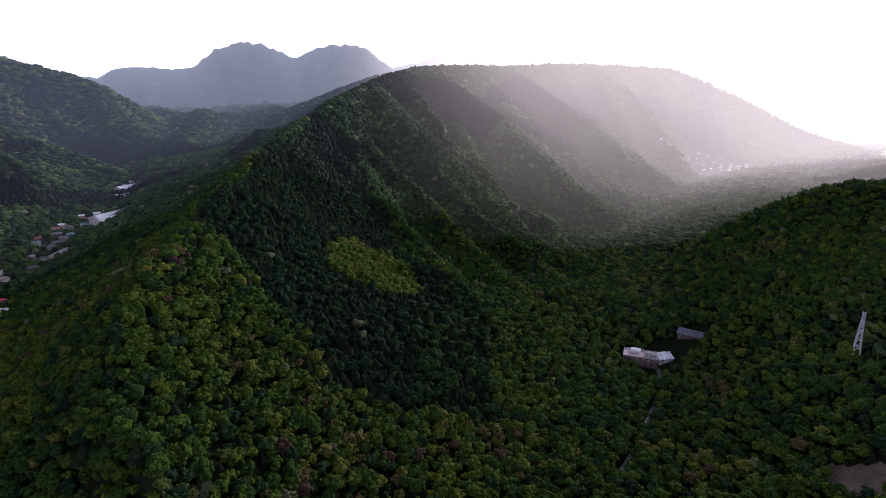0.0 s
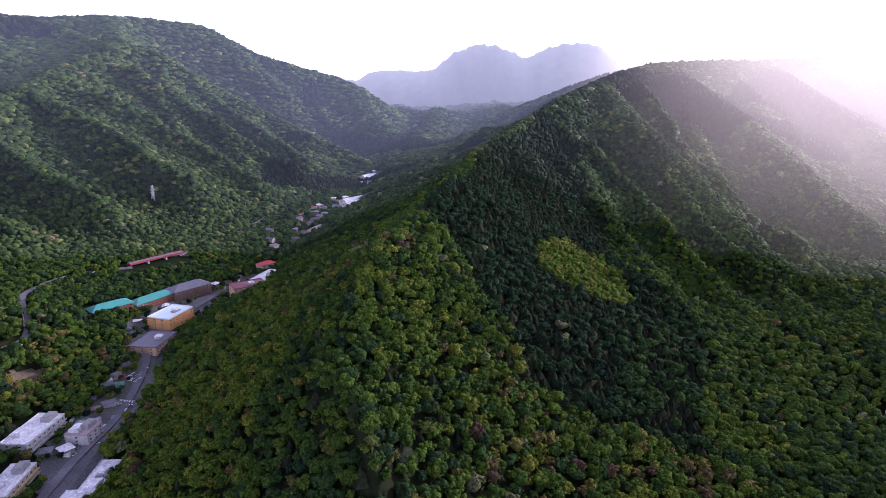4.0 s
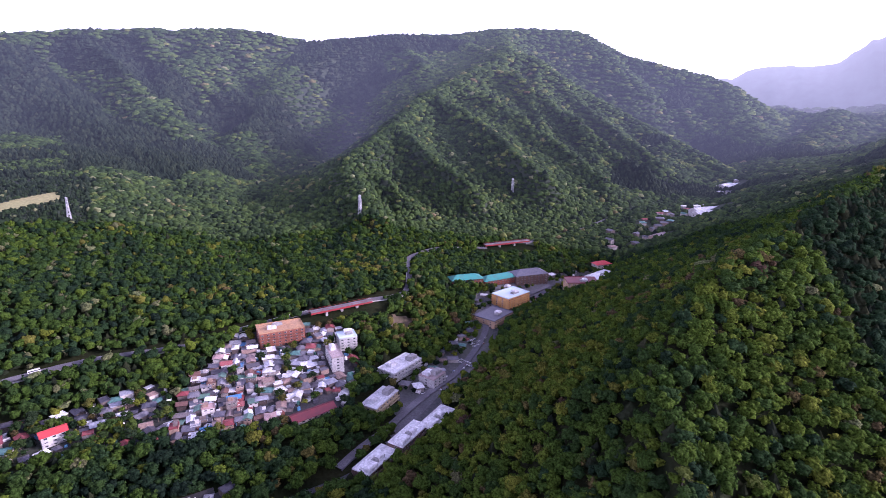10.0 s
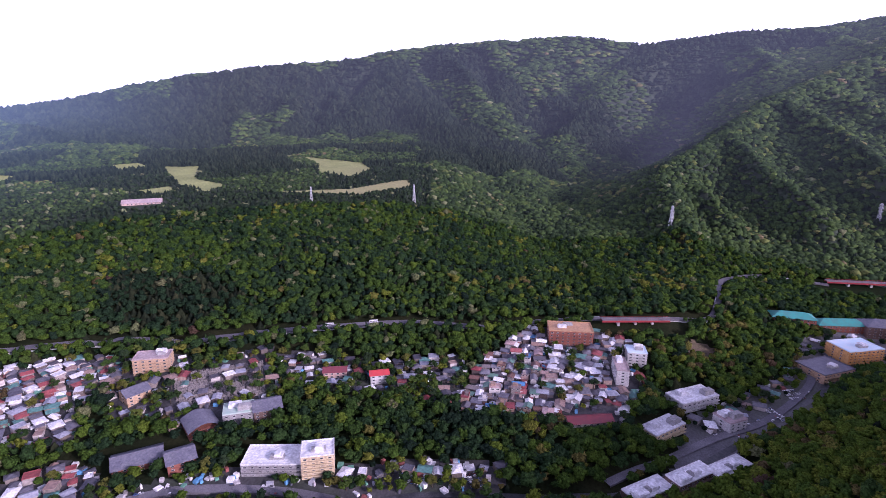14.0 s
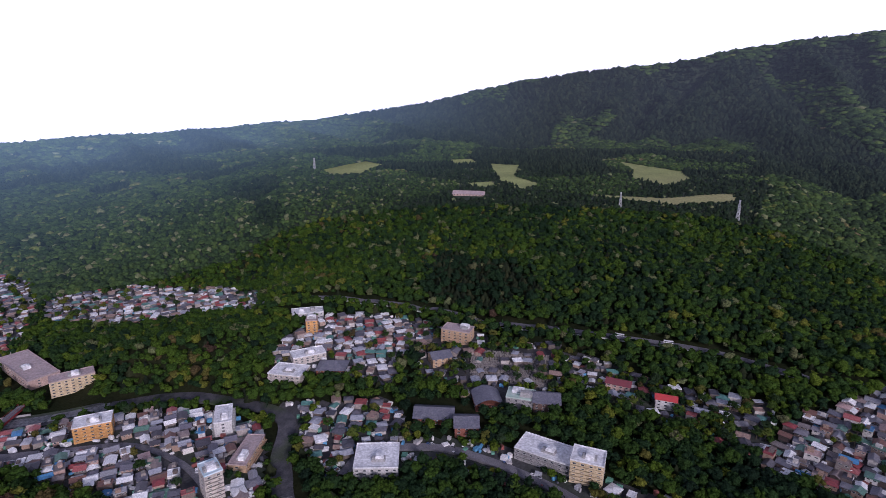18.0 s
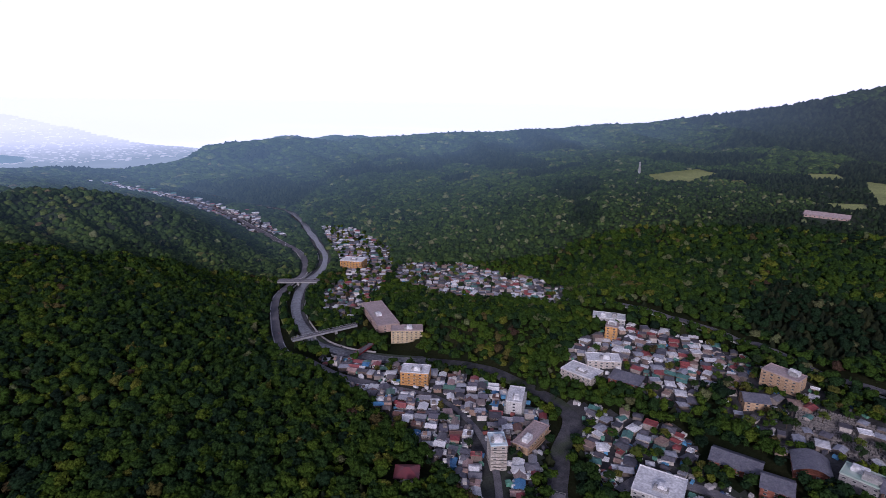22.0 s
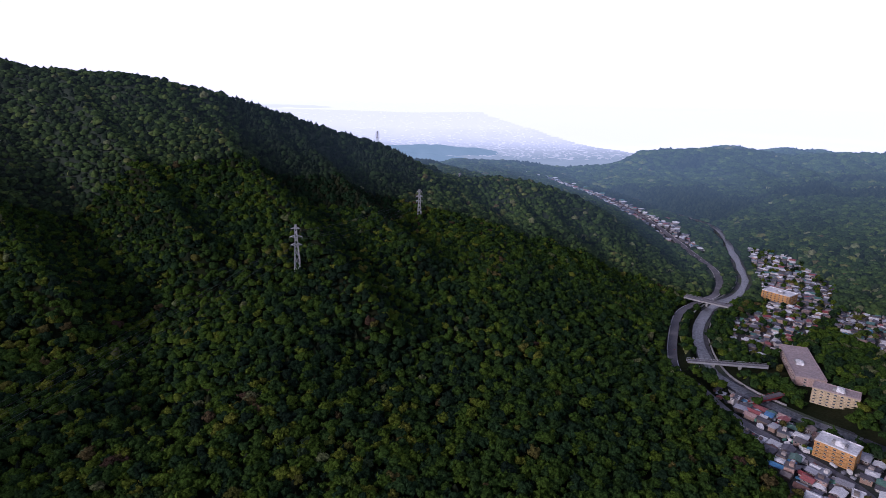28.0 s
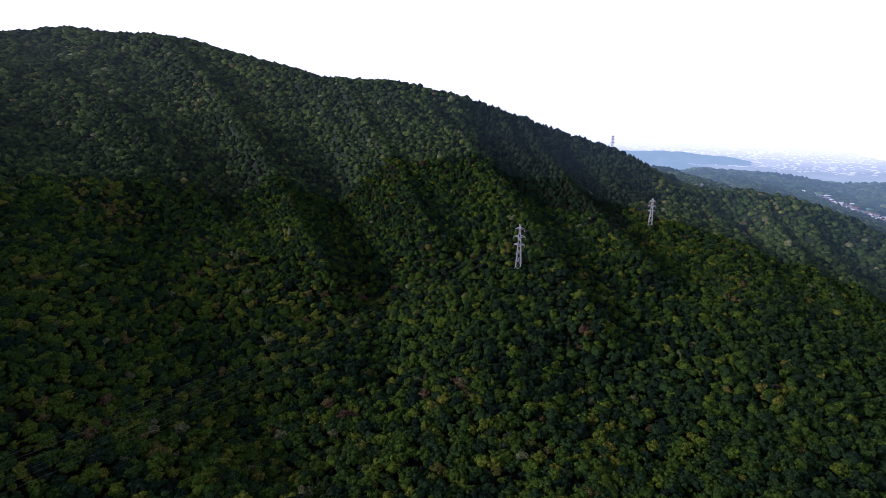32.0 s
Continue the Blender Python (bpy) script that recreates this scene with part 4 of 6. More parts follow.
for poly in [v for k, v in OUTLINE.items() if k not in HAMLETS] + list(FAIRWAY.values()):
    keep &= ~inside(poly, X, Y)
for hx, hy, hr in [(*c, 8.5) for c in COTTAGES] + [(*at(h, d), r) for h, d, r in LONE]:
    keep &= np.hypot(X - hx, Y - hy) > hr + 0.004 * R
for _, _, h, d, turn, length, width, *_rest in HOTEL_ROWS:
    c, a, b = at(h, d), math.cos(radians(turn)), math.sin(radians(turn))
    keep &= (np.abs((X - c.x) * a + (Y - c.y) * b) > length / 2 + 3.6) | (np.abs((Y - c.y) * a - (X - c.x) * b) > width / 2 + 3.6)
for line in ([(73, 408), (65, 430)], [(72.2, 416), (65.6, 436)], [(53.4, 596), (48.4, 624)], [(53.2, 612), (48.6, 642)], [(171, 446), (163.6, 460)]):
    keep &= near_line(line, X, Y) > 10
for line, width in ROADS.values():
    keep &= near_line(line, X, Y) > width / 2 + (3.0 if width > 6.5 else 1.2)
keep &= (near_line(RIVER[14:], X, Y) > 10) & (near_line(RIVER[8:15], X, Y) > 6) & (near_line(RIVER[:9], X, Y) > 1.6)
keep &= (near_line(BROOK[:9], X, Y) > 4.5)
# leave out what lies deep behind a ridge as seen from the lookout
_slope = (HEIGHT + 6 - PLAN_EYE) / GR
_hide = np.maximum.accumulate(_slope, axis=0)
keep &= (lookup(HEIGHT, X, Y) + 10 + R * 0.012 - PLAN_EYE) / R >= lookup(_hide, X, Y)
X, Y, R, H = X[keep], Y[keep], R[keep], H[keep]
Z = lookup(HEIGHT, X, Y)
size = np.where(R < 500, 3.15, np.maximum(3.0, R * 0.0047)) * np.where(R < 900, rng.uniform(0.6, 1.5, len(X)), rng.uniform(1.2, 1.65, len(X)))
size *= np.where((H > 91) & (H < 136) & (R > 650) & (R < 1080), 0.62, 1.0)  # low trees between the fairways
patch = lattice(X, Y, 60, 21) * 0.5 + lattice(X, Y, 240, 22) * 0.5
cedar = np.zeros(len(X), bool)
for poly in CEDARS:
    cedar |= inside(poly, X + 14 * lattice(X, Y, 40, 31), Y + 14 * lattice(X, Y, 40, 32))
cedar |= (R > 1000) & (lattice(X, Y, 260, 23) + 0.5 * lattice(X, Y, 90, 24) > 0.42)
cedar |= (R > 640) & (R < 1150) & (np.abs(H + 14 * lattice(X, Y, 110, 27) - 113) < 22) & (lattice(X, Y, 120, 25) > -0.2)
dusky = cedar & (R < 900) & (rng.uniform(size=len(X)) < 0.5)
cedar &= ~dusky
cedar |= rng.uniform(size=len(X)) < 0.05
sunny = np.zeros(len(X), bool)
for poly in SUNNY:
    sunny |= inside(poly, X + 12 * lattice(X, Y, 30, 33), Y + 12 * lattice(X, Y, 30, 34))
cedar &= ~inside(SUNNY[0], X, Y)
tint = np.clip(0.28 + 0.15 * patch + rng.normal(0, 0.10, len(X)) + np.where(sunny, 0.03, 0) + np.where(rng.uniform(size=len(X)) < 0.022, 0.35, 0) + np.where((H > 84) & (H < 126) & (R < 660), -0.04 + 0.16 * np.clip(lattice(X, Y, 45, 51), 0, 1), 0) + np.where(~sunny & (lattice(X, Y, 50, 52) + 0.35 * rng.normal(0, 1, len(X)) > 1.0), 0.42, 0) + np.where(rng.uniform(size=len(X)) < 0.06, -0.14, 0), 0, 1)
tint = np.where((H > 190) & (H < 300), np.clip(tint + 0.01 + rng.normal(0, 0.11, len(X)) + np.where(lattice(X, Y, 55, 61) + 0.4 * rng.normal(0, 1, len(X)) > 1.25, 0.30, 0), 0, 1), tint)
tint = np.where(dusky, np.clip(tint * 0.35, 0, 0.17), tint)
tint = np.where(inside(SUNNY[0], X, Y), np.clip(tint + 0.22, 0.48, 0.74), tint)
# brook flank and north-western slopes get lighter leaves to paint in missing light
tint = np.clip(tint + np.where(inside(BRIGHTENED, X, Y), 0.14, 0) + np.where((H > 312) | ((H < 3) & (R < 420)), 0.10, 0), 0, 1) * 6 / 7
tint = np.where((rng.uniform(size=len(X)) < np.where((H > 84) & (H < 165) & (R > 330) & (R < 900), 0.045, 0.008)) & ~sunny, rng.uniform(0.93, 1.0, len(X)), tint)  # pale trees in flower
bigs = [broad_crown(9, rng) for _ in range(12)]
mids = [broad_crown(6, rng) for _ in range(14)]
lows = [broad_crown(2, rng) for _ in range(16)]
flats = [broad_crown(0, rng) for _ in range(16)]
firs = [cedar_crown(7, 3, rng) for _ in range(8)]
far_firs = [cedar_crown(5, 2, rng) for _ in range(8)]
for name, choose, kinds, mat, label in (
        ("near_broadleaf_wood", ~cedar & (R < 175), bigs, LEAF, "fresh green broadleaf trees crowding the near slopes"),
        ("broadleaf_wood", ~cedar & (R >= 175) & (R < 330), mids, LEAF, "fresh and dark green broadleaf trees on steep slopes"),
        ("hill_wood", ~cedar & (R >= 330) & (R < FAR), lows, LEAF, "green broadleaf forest covering the hillsides"),
        ("backdrop_mountain_wood", ~cedar & (R >= FAR), flats, FAR_LEAF, "mixed forest on the far slopes, painted paler with distance")):
    s = np.nonzero(choose)[0]
    plant(name, kinds, X[s], Y[s], Z[s] + size[s] * np.where(R[s] < 700, 0.7, 0.28) + np.where(R[s] < 500, 2.0, 0.5), size[s] * 1.12, size[s] * rng.uniform(0.8, 1.45, len(s)) * np.clip(1.35 - R[s] / 1700, 0.5, 1), tint[s], mat, label, rng)
for name, choose, kinds, label in (("cedar_wood", cedar & (R < FAR), firs, "dark close-set cedar plantation on a steep slope"),
                                   ("backdrop_cedar_wood", cedar & (R >= FAR), far_firs, "dark cedar plantations on the mountains")):
    s = np.nonzero(choose)[0]
    plant(name, kinds, X[s], Y[s], Z[s] - 1, size[s] * 1.25, np.minimum(size[s] * rng.uniform(1.9, 3.0, len(s)), 5 + size[s] * 0.75), rng.uniform(0, 1, len(s)), CEDAR if name == "cedar_wood" else FAR_CEDAR, label, rng, False)

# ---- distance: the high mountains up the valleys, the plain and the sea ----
# mountain haze and glare are painted on as emission
FAR_SLOPE = material("far_forest_painted_haze", (0.040, 0.060, 0.050), 1.0, second=(0.022, 0.036, 0.032), scale=0.004, third=(0.06, 0.075, 0.05), fine=0.03, spec=0, haze=True)


def far_range(name, crest, near, far, foot, mat, label):
    """A far mountain with a front and a back slope under the crest line (heading, height)."""
    hs = [c[0] for c in crest]
    zs = [c[1] for c in crest]
    n, rows = 90, 10
    v, f = [], []
    for i in range(n):
        h = hs[0] + (hs[-1] - hs[0]) * i / (n - 1)
        top = float(np.interp(h, hs, zs)) + 5 * noise.noise((h * 1.1, near * 0.01, 3.0)) + 2 * noise.noise((h * 4, 0, 1))
        for k in range(rows):
            u = k / (rows - 1)
            rise = math.sin(min(1, u / 0.6) * math.pi / 2) if u < 0.6 else 1 - ((u - 0.6) / 0.4) ** 1.4
            d = near + (far - near) * u + 40 * noise.noise((h * 0.8, u * 4, 7.0))
            p = at(h, d)
            v.append((p.x, p.y, set_level(d, foot + (top - foot) * rise * (1 + 0.10 * noise.noise((h * 1.7, u * 5, near)) * (1 - u)))))
    for i in range(n - 1):
        for k in range(rows - 1):
            a = i * rows + k
            f.append((a, a + 1, a + rows + 1, a + rows))
    return tagged(new(name, mesh_from(name, v, f, mat, True)), label, "mountain", kind="structure")


def rise(el, d):
    return 200 + d * math.tan(radians(el))


far_range("backdrop_twin_peaks", [(h, rise(e, 4100)) for h, e in ((3, 1.5), (5.3, 3.7), (7.5, 5.2), (9, 5.5), (11.3, 5.5), (13, 4.9), (14.5, 4.25), (16.5, 5.1), (18, 5.4), (19.6, 5.4),
          (21.5, 4.7), (23.6, 3.1), (25.5, 2.9), (28, 3.0), (30, 2.7), (31.2, 1.9), (33, 2.2), (36, 1.0))], 3300, 4500, 60, FAR_SLOPE, "twin-peaked mountain at the valley's head, blue haze painted on")
far_range("backdrop_high_peaks", [(h, rise(e, 4500)) for h, e in ((-52, -2.2), (-42, -1.0), (-34, 0.7), (-30, 2.0), (-22, 4.6), (-17, 5.8), (-12.3, 6.3), (-10, 5.9), (-8, 5.3), (-5.5, 6.1), (-3.6, 6.4), (-1.5, 5.8), (0, 5.2), (2.5, 4.2), (8, 3))],
          3900, 4850, 100, FAR_SLOPE, "pale summits almost lost in painted glare")

# ---- roads, river, built-up ground, fairways ----
ASPHALT = material("worn_asphalt", (0.13, 0.125, 0.138), 0.9, second=(0.19, 0.182, 0.20), scale=0.12, third=(0.11, 0.106, 0.122), fine=1.5)
PAVING = material("yards_and_lanes", (0.038, 0.038, 0.042), 0.9, second=(0.072, 0.070, 0.073), scale=0.09, third=(0.035, 0.048, 0.026), fine=0.8)
FORECOURT = material("concrete_forecourts", (0.10, 0.098, 0.105), 0.9, second=(0.16, 0.155, 0.165), scale=0.08, third=(0.09, 0.095, 0.08), fine=0.9)
GRAVEL = material("river_gravel", (0.050, 0.050, 0.058), 0.9, second=(0.092, 0.090, 0.10), scale=0.22, third=(0.055, 0.075, 0.035), fine=1.3, bump=0.5)
WATER = material("broken_river_water", (0.035, 0.04, 0.05), 0.35, second=(0.19, 0.195, 0.215), scale=0.55, fine=1.2, bump=0.3, spec=0.5)
# darker water for tree-covered reaches, their shade put into the colour
DARK_WATER = material("stream_painted_shade", (0.02, 0.024, 0.026), 0.55, second=(0.07, 0.07, 0.075), scale=0.3, fine=1.2, spec=0.5)
GRASS = material("mown_fairway", (0.28, 0.31, 0.105), 0.9, second=(0.20, 0.225, 0.075), scale=0.02, third=(0.27, 0.26, 0.11), fine=0.4)
SAND = material("schoolyard_sand", (0.22, 0.19, 0.17), 0.95, second=(0.27, 0.23, 0.21), scale=0.05, fine=0.8)
CONCRETE = material("stained_concrete", (0.38, 0.37, 0.37), 0.85, second=(0.26, 0.255, 0.25), scale=0.5, fine=2.0)


def drape(name, poly, cell, lift, mat, label, category, kind="structure"):
    """A sheet laid over the ground inside an outline."""
    x0, x1 = min(p.x for p in poly), max(p.x for p in poly)
    y0, y1 = min(p.y for p in poly), max(p.y for p in poly)
    nx, ny = int((x1 - x0) / cell) + 2, int((y1 - y0) / cell) + 2
    gx, gy = np.meshgrid(x0 + np.arange(nx) * cell, y0 + np.arange(ny) * cell)
    c = inside(poly, (gx[:-1, :-1] + cell / 2).ravel(), (gy[:-1, :-1] + cell / 2).ravel()).reshape(ny - 1, nx - 1)
    j, i = np.nonzero(c)
    q = np.stack([j * nx + i, j * nx + i + 1, (j + 1) * nx + i + 1, (j + 1) * nx + i], -1)
    v = np.stack([gx.ravel(), gy.ravel(), lookup(HEIGHT, gx.ravel(), gy.ravel()) + lift], 1)
    used = np.unique(q)
    back = np.zeros(len(v), int)
    back[used] = np.arange(len(used))
    return tagged(new(name, mesh_from(name, v[used], back[q], mat, True)), label, category, kind=kind)


def smooth_line(line, step):
    """Even steps along a rounded line through plan points."""
    pts = [at(p[0], p[1]) for p in line]
    out = []
    for k in range(len(pts) - 1):
        p0, p1, p2, p3 = pts[max(0, k - 1)], pts[k], pts[k + 1], pts[min(len(pts) - 1, k + 2)]
        n = max(1, int((p2 - p1).length / step))
        for i in range(n):
            t = i / n
            out.append(0.5 * ((2 * p1) + (p2 - p0) * t + (2 * p0 - 5 * p1 + 4 * p2 - p3) * t * t + (3 * p1 - p0 - 3 * p2 + p3) * t ** 3))
    return out + [pts[-1]]


def ribbon(name, line, width, lift, mat, label, category, parent=None, offset=0.0, wobble=0.0, heights=None, thick=0.0):
    """A strip of that width along a line, on the ground or at its own heights."""
    pts = smooth_line(line, 6)
    v, f = [], []
    for k, p in enumerate(pts):
        q = (pts[min(len(pts) - 1, k + 1)] - pts[max(0, k - 1)]).normalized()
        n = Vector((-q.y, q.x))
        w = width * (1 + wobble * noise.noise((p.x * 0.03, p.y * 0.03, width)))
        c = p + n * (offset + wobble * 5 * noise.noise((p.x * 0.02, p.y * 0.02, 5.5)))
        zs = [level(c.x + n.x * w * s, c.y + n.y * w * s) for s in (-0.5, 0, 0.5)]
        z = max(zs) if width < 14 else sorted(zs)[1]
        if heights:
            z = heights[0] + (heights[1] - heights[0]) * k / (len(pts) - 1)
        for s in (-0.5, 0.5):
            v.append((c.x + n.x * w * s, c.y + n.y * w * s, z + lift))
            v.append((c.x + n.x * w * s, c.y + n.y * w * s, z + lift - max(thick, 1.2)))
    for k in range(len(pts) - 1):
        a, b = k * 4, k * 4 + 4
        f += [(a, a + 2, b + 2, b), (a + 1, a, b, b + 1), (a + 2, a + 3, b + 3, b + 2)]
    ob = new(name, mesh_from(name, v, f, mat, False))
    if parent:
        ob.parent = parent
        return ob
    return tagged(ob, label, category, kind="structure")


for key, label in (("spit", "tight lanes and yards between the river and the woods"), ("south_bank", "lanes and yards along the river's south bank"), ("middle", "lanes and yards of the hillside quarter"),
                   ("far", "lanes and yards of the quarter behind the hillock"), ("down_river", "lanes and yards along the lower river"), ("terrace", "lanes and yards of the upper terrace"),
                   ("terrace_mid", "lanes and yards below the slope road"), ("terrace_west", "lanes and yards beside the graveyard"), ("low_road", "forecourts and car parks along the low road"),
                   ("brook_side", "forecourts and car parks along the brook"), ("lower_town", "lanes and yards of the town in the lower valley")):
    drape("pavement_" + key, OUTLINE[key], 4.0, 0.25, FORECOURT if key == "brook_side" else PAVING, label, "pavement")
for key in FAIRWAY:
    drape("fairway_" + key, FAIRWAY[key], 4.5, 0.5, GRASS, "pale green and straw-coloured golf fairway among dark trees", "fairway")
EARTH = material("bare_brown_earth", (0.16, 0.115, 0.08), 0.95, second=(0.10, 0.085, 0.05), scale=0.15, fine=0.7)
for key in ("cutting", "scar"):
    drape("bare_slope", OUTLINE[key], 3.0, 0.2, EARTH, "bare brown earth on a cut slope", "bare slope")
drape("schoolyard", [at(*p) for p in ((147, 500), (146.5, 530), (142.5, 512), (143, 484))], 4.0, 0.5, SAND, "bare reddish sand schoolyard", "yard")
ribbon("river_bed", RIVER[8:15], 11, 0.4, GRAVEL, "dark gravel river bed round the spit", "river bed", wobble=0.25)
ribbon("river_water", RIVER[8:15], 7.5, 0.62, DARK_WATER, "shaded river round the spit", "river", wobble=0.3)
ribbon("river_bed", RIVER[14:], 16, 0.4, GRAVEL, "pale gravel river bed between banks", "river bed", wobble=0.2)
ribbon("river_water", RIVER[14:], 8.5, 0.62, WATER, "shallow broken water over gravel", "river", wobble=0.4)
ribbon("gorge_stream", RIVER[:8], 3.4, 0.5, DARK_WATER, "stony stream in the western gorge", "river", wobble=0.4)
ribbon("brook_water", BROOK[:10], 4, 0.5, DARK_WATER, "shallow brook beside the hotels", "river", wobble=0.3)
for key, (line, width) in ROADS.items():
    ribbon("road_" + key, line, width, 0.75, ASPHALT, "grey asphalt road with two lanes", "road")
LINE_PAINT = material("road_paint", (0.62, 0.62, 0.62), 0.7, second=(0.45, 0.45, 0.45), scale=0.8)
for key in ("river_road", "slope_road", "bend_road"):
    line, width = ROADS[key]
    for s in (-1, 1):
        ribbon("road_marking", line, 0.5, 0.80, LINE_PAINT, "white painted edge line on the road", "road marking", offset=s * (width / 2 - 0.6), thick=0.02)
# river walls
for off, sec in ((9.4, RIVER[15:24]), (-9.4, RIVER[15:24])):
    ribbon("river_wall", sec, 0.7, 1.6, CONCRETE, "grey concrete river wall", "embankment", offset=off, thick=5)
ribbon("river_bank", RIVER[17:20], 5, 1.0, GRASS, "strip of pale grass along the river wall", "bank", offset=13)

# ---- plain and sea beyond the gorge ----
# sea and hills glow evenly: their haze is painted as emission
SEA = material("sea_painted_haze", (0.05, 0.05, 0.05), 0.6, glow=(2.15, 2.04, 2.02, 1.0))
WOODED_HAZE = material("low_hills_painted_haze", (0.06, 0.08, 0.09), 1.0, second=(0.03, 0.05, 0.055), scale=0.02, glow=(0.46, 0.62, 0.70, 1.0))
FAINT = material("far_hills_painted_haze", (0.05, 0.05, 0.05), 1.0, glow=(1.84, 1.78, 1.80, 1.0))


def painted_haze(name, near, far, mottle):
    """A backdrop of distance, its haze painted in as emission that pales towards the horizon."""
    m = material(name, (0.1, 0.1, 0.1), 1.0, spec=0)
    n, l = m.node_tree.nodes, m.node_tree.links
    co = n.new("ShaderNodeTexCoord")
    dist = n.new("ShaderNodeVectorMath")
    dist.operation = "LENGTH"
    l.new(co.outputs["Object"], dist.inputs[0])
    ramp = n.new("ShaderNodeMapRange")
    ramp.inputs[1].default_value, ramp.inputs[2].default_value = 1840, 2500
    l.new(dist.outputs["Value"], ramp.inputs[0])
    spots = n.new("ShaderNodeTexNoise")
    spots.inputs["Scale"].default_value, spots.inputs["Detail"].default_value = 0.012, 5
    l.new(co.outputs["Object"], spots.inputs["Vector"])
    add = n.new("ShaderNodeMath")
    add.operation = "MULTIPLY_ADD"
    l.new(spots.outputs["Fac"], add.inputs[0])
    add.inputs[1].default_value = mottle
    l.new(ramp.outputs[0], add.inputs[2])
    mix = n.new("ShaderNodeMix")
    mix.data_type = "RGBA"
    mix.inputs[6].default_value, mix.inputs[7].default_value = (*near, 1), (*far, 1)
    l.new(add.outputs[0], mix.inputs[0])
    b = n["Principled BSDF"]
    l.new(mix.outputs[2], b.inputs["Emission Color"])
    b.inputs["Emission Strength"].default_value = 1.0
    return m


# both glow with painted haze, brighter with distance
PLAIN = painted_haze("plain_painted_haze", (0.44, 0.58, 0.64), (1.86, 1.78, 1.78), 0.22)
CITY = painted_haze("white_city_painted_haze", (0.95, 0.98, 1.0), (1.98, 1.90, 1.90), 0.3)


def coast(d):
    return float(np.interp(d, [1900, 2300, 2600, 3150, 3600, 3900, 4400], [171, 176, 179, 184, 190, 192.5, 193]))


def polar_sheet(name, test, mat, label, category, d0=1950, d1=4940, h0=112, h1=226, lift=3.0):
    hs, ds = np.arange(h0, h1 + 0.1, 0.4), np.exp(np.linspace(math.log(d0), math.log(d1), 90))
    hh, dd = np.meshgrid(hs, ds)
    kk = np.where(dd < 1500, dd, 1500 + (dd - 1500) * 0.458)
    x, y = -kk * np.sin(np.radians(hh)), kk * np.cos(np.radians(hh))
    z = lookup(HEIGHT, x, y) + lift
    q = []
    for i in range(len(ds) - 1):
        for j in range(len(hs) - 1):
            if test(hs[j] + 0.2, ds[i]):
                a = i * len(hs) + j
                q.append((a, a + 1, a + len(hs) + 1, a + len(hs)))
    return tagged(new(name, mesh_from(name, np.stack([x.ravel(), y.ravel(), z.ravel()], 1), q, mat, True)), label, category, kind="structure")


polar_sheet("backdrop_sea", lambda h, d: (h < coast(d) or d >= 4100) and d > 2250, SEA, "pale sea fading into the sky, haze painted on", "sea")
polar_sheet("backdrop_plain", lambda h, d: h >= coast(d) and 1950 < d < 4100, PLAIN, "coastal plain with a town, haze painted on", "plain", h0=168)
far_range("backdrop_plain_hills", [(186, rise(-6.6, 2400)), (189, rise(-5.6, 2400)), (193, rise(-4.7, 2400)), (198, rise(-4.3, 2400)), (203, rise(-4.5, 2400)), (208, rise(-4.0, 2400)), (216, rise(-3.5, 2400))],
          2150, 2600, -25, WOODED_HAZE, "low wooded hills of the plain, haze painted on")
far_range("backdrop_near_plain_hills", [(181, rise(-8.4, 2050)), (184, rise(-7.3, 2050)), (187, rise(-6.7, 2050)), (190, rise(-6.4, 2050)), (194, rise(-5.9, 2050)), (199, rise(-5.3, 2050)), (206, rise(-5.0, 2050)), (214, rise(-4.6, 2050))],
          1930, 2250, -30, WOODED_HAZE, "wooded foothills at the gorge's mouth, haze painted on")
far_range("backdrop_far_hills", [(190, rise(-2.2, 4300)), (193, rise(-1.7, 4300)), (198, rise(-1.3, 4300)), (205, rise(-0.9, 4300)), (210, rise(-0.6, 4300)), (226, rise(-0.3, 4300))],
          4050, 4500, 60, FAINT, "faint hills across the bay, haze painted on")
crng = np.random.RandomState(5)
cv, cf = [], []
bx = np.array([(-1, -1, 0), (1, -1, 0), (1, 1, 0), (-1, 1, 0), (-1, -1, 1), (1, -1, 1), (1, 1, 1), (-1, 1, 1)], float)
bf = np.array([(4, 5, 6, 7), (0, 1, 5, 4), (1, 2, 6, 5), (2, 3, 7, 6), (3, 0, 4, 7)])
while len(cv) < 1500:
    d, h = math.exp(crng.uniform(math.log(2200), math.log(4300))), crng.uniform(177, 212)
    if h < coast(d) + 0.4:
        continue
    p = at(h, d)
    cv.append(bx * (crng.uniform(1.5, 6), crng.uniform(1.5, 4), crng.uniform(1.2, 3)) + (p.x, p.y, level(p.x, p.y) + 2))
    cf.append(bf + 8 * (len(cv) - 1))
tagged(new("far_city", mesh_from("far_city", np.vstack(cv), np.vstack(cf), CITY)), "white blocks of a coastal city, haze painted on", "city", kind="stuff")

# ---- buildings ----
def part(name, bm, mat, parent, label=""):
    me = bpy.data.meshes.new(name)
    bm.to_mesh(me)
    bm.free()
    if mat:
        me.materials.append(mat)
    ob = new(name, me)
    ob.parent = parent
    return tagged(ob, label)


def put_part(name, me, parent, m, label=""):
    ob = new(name, me)
    ob.parent = parent
    ob.matrix_local = m
    return tagged(ob, label)


def thing(name, m, label, category, group=""):
    ob = new(name)
    ob.matrix_world = m
    return tagged(ob, label, category, group)


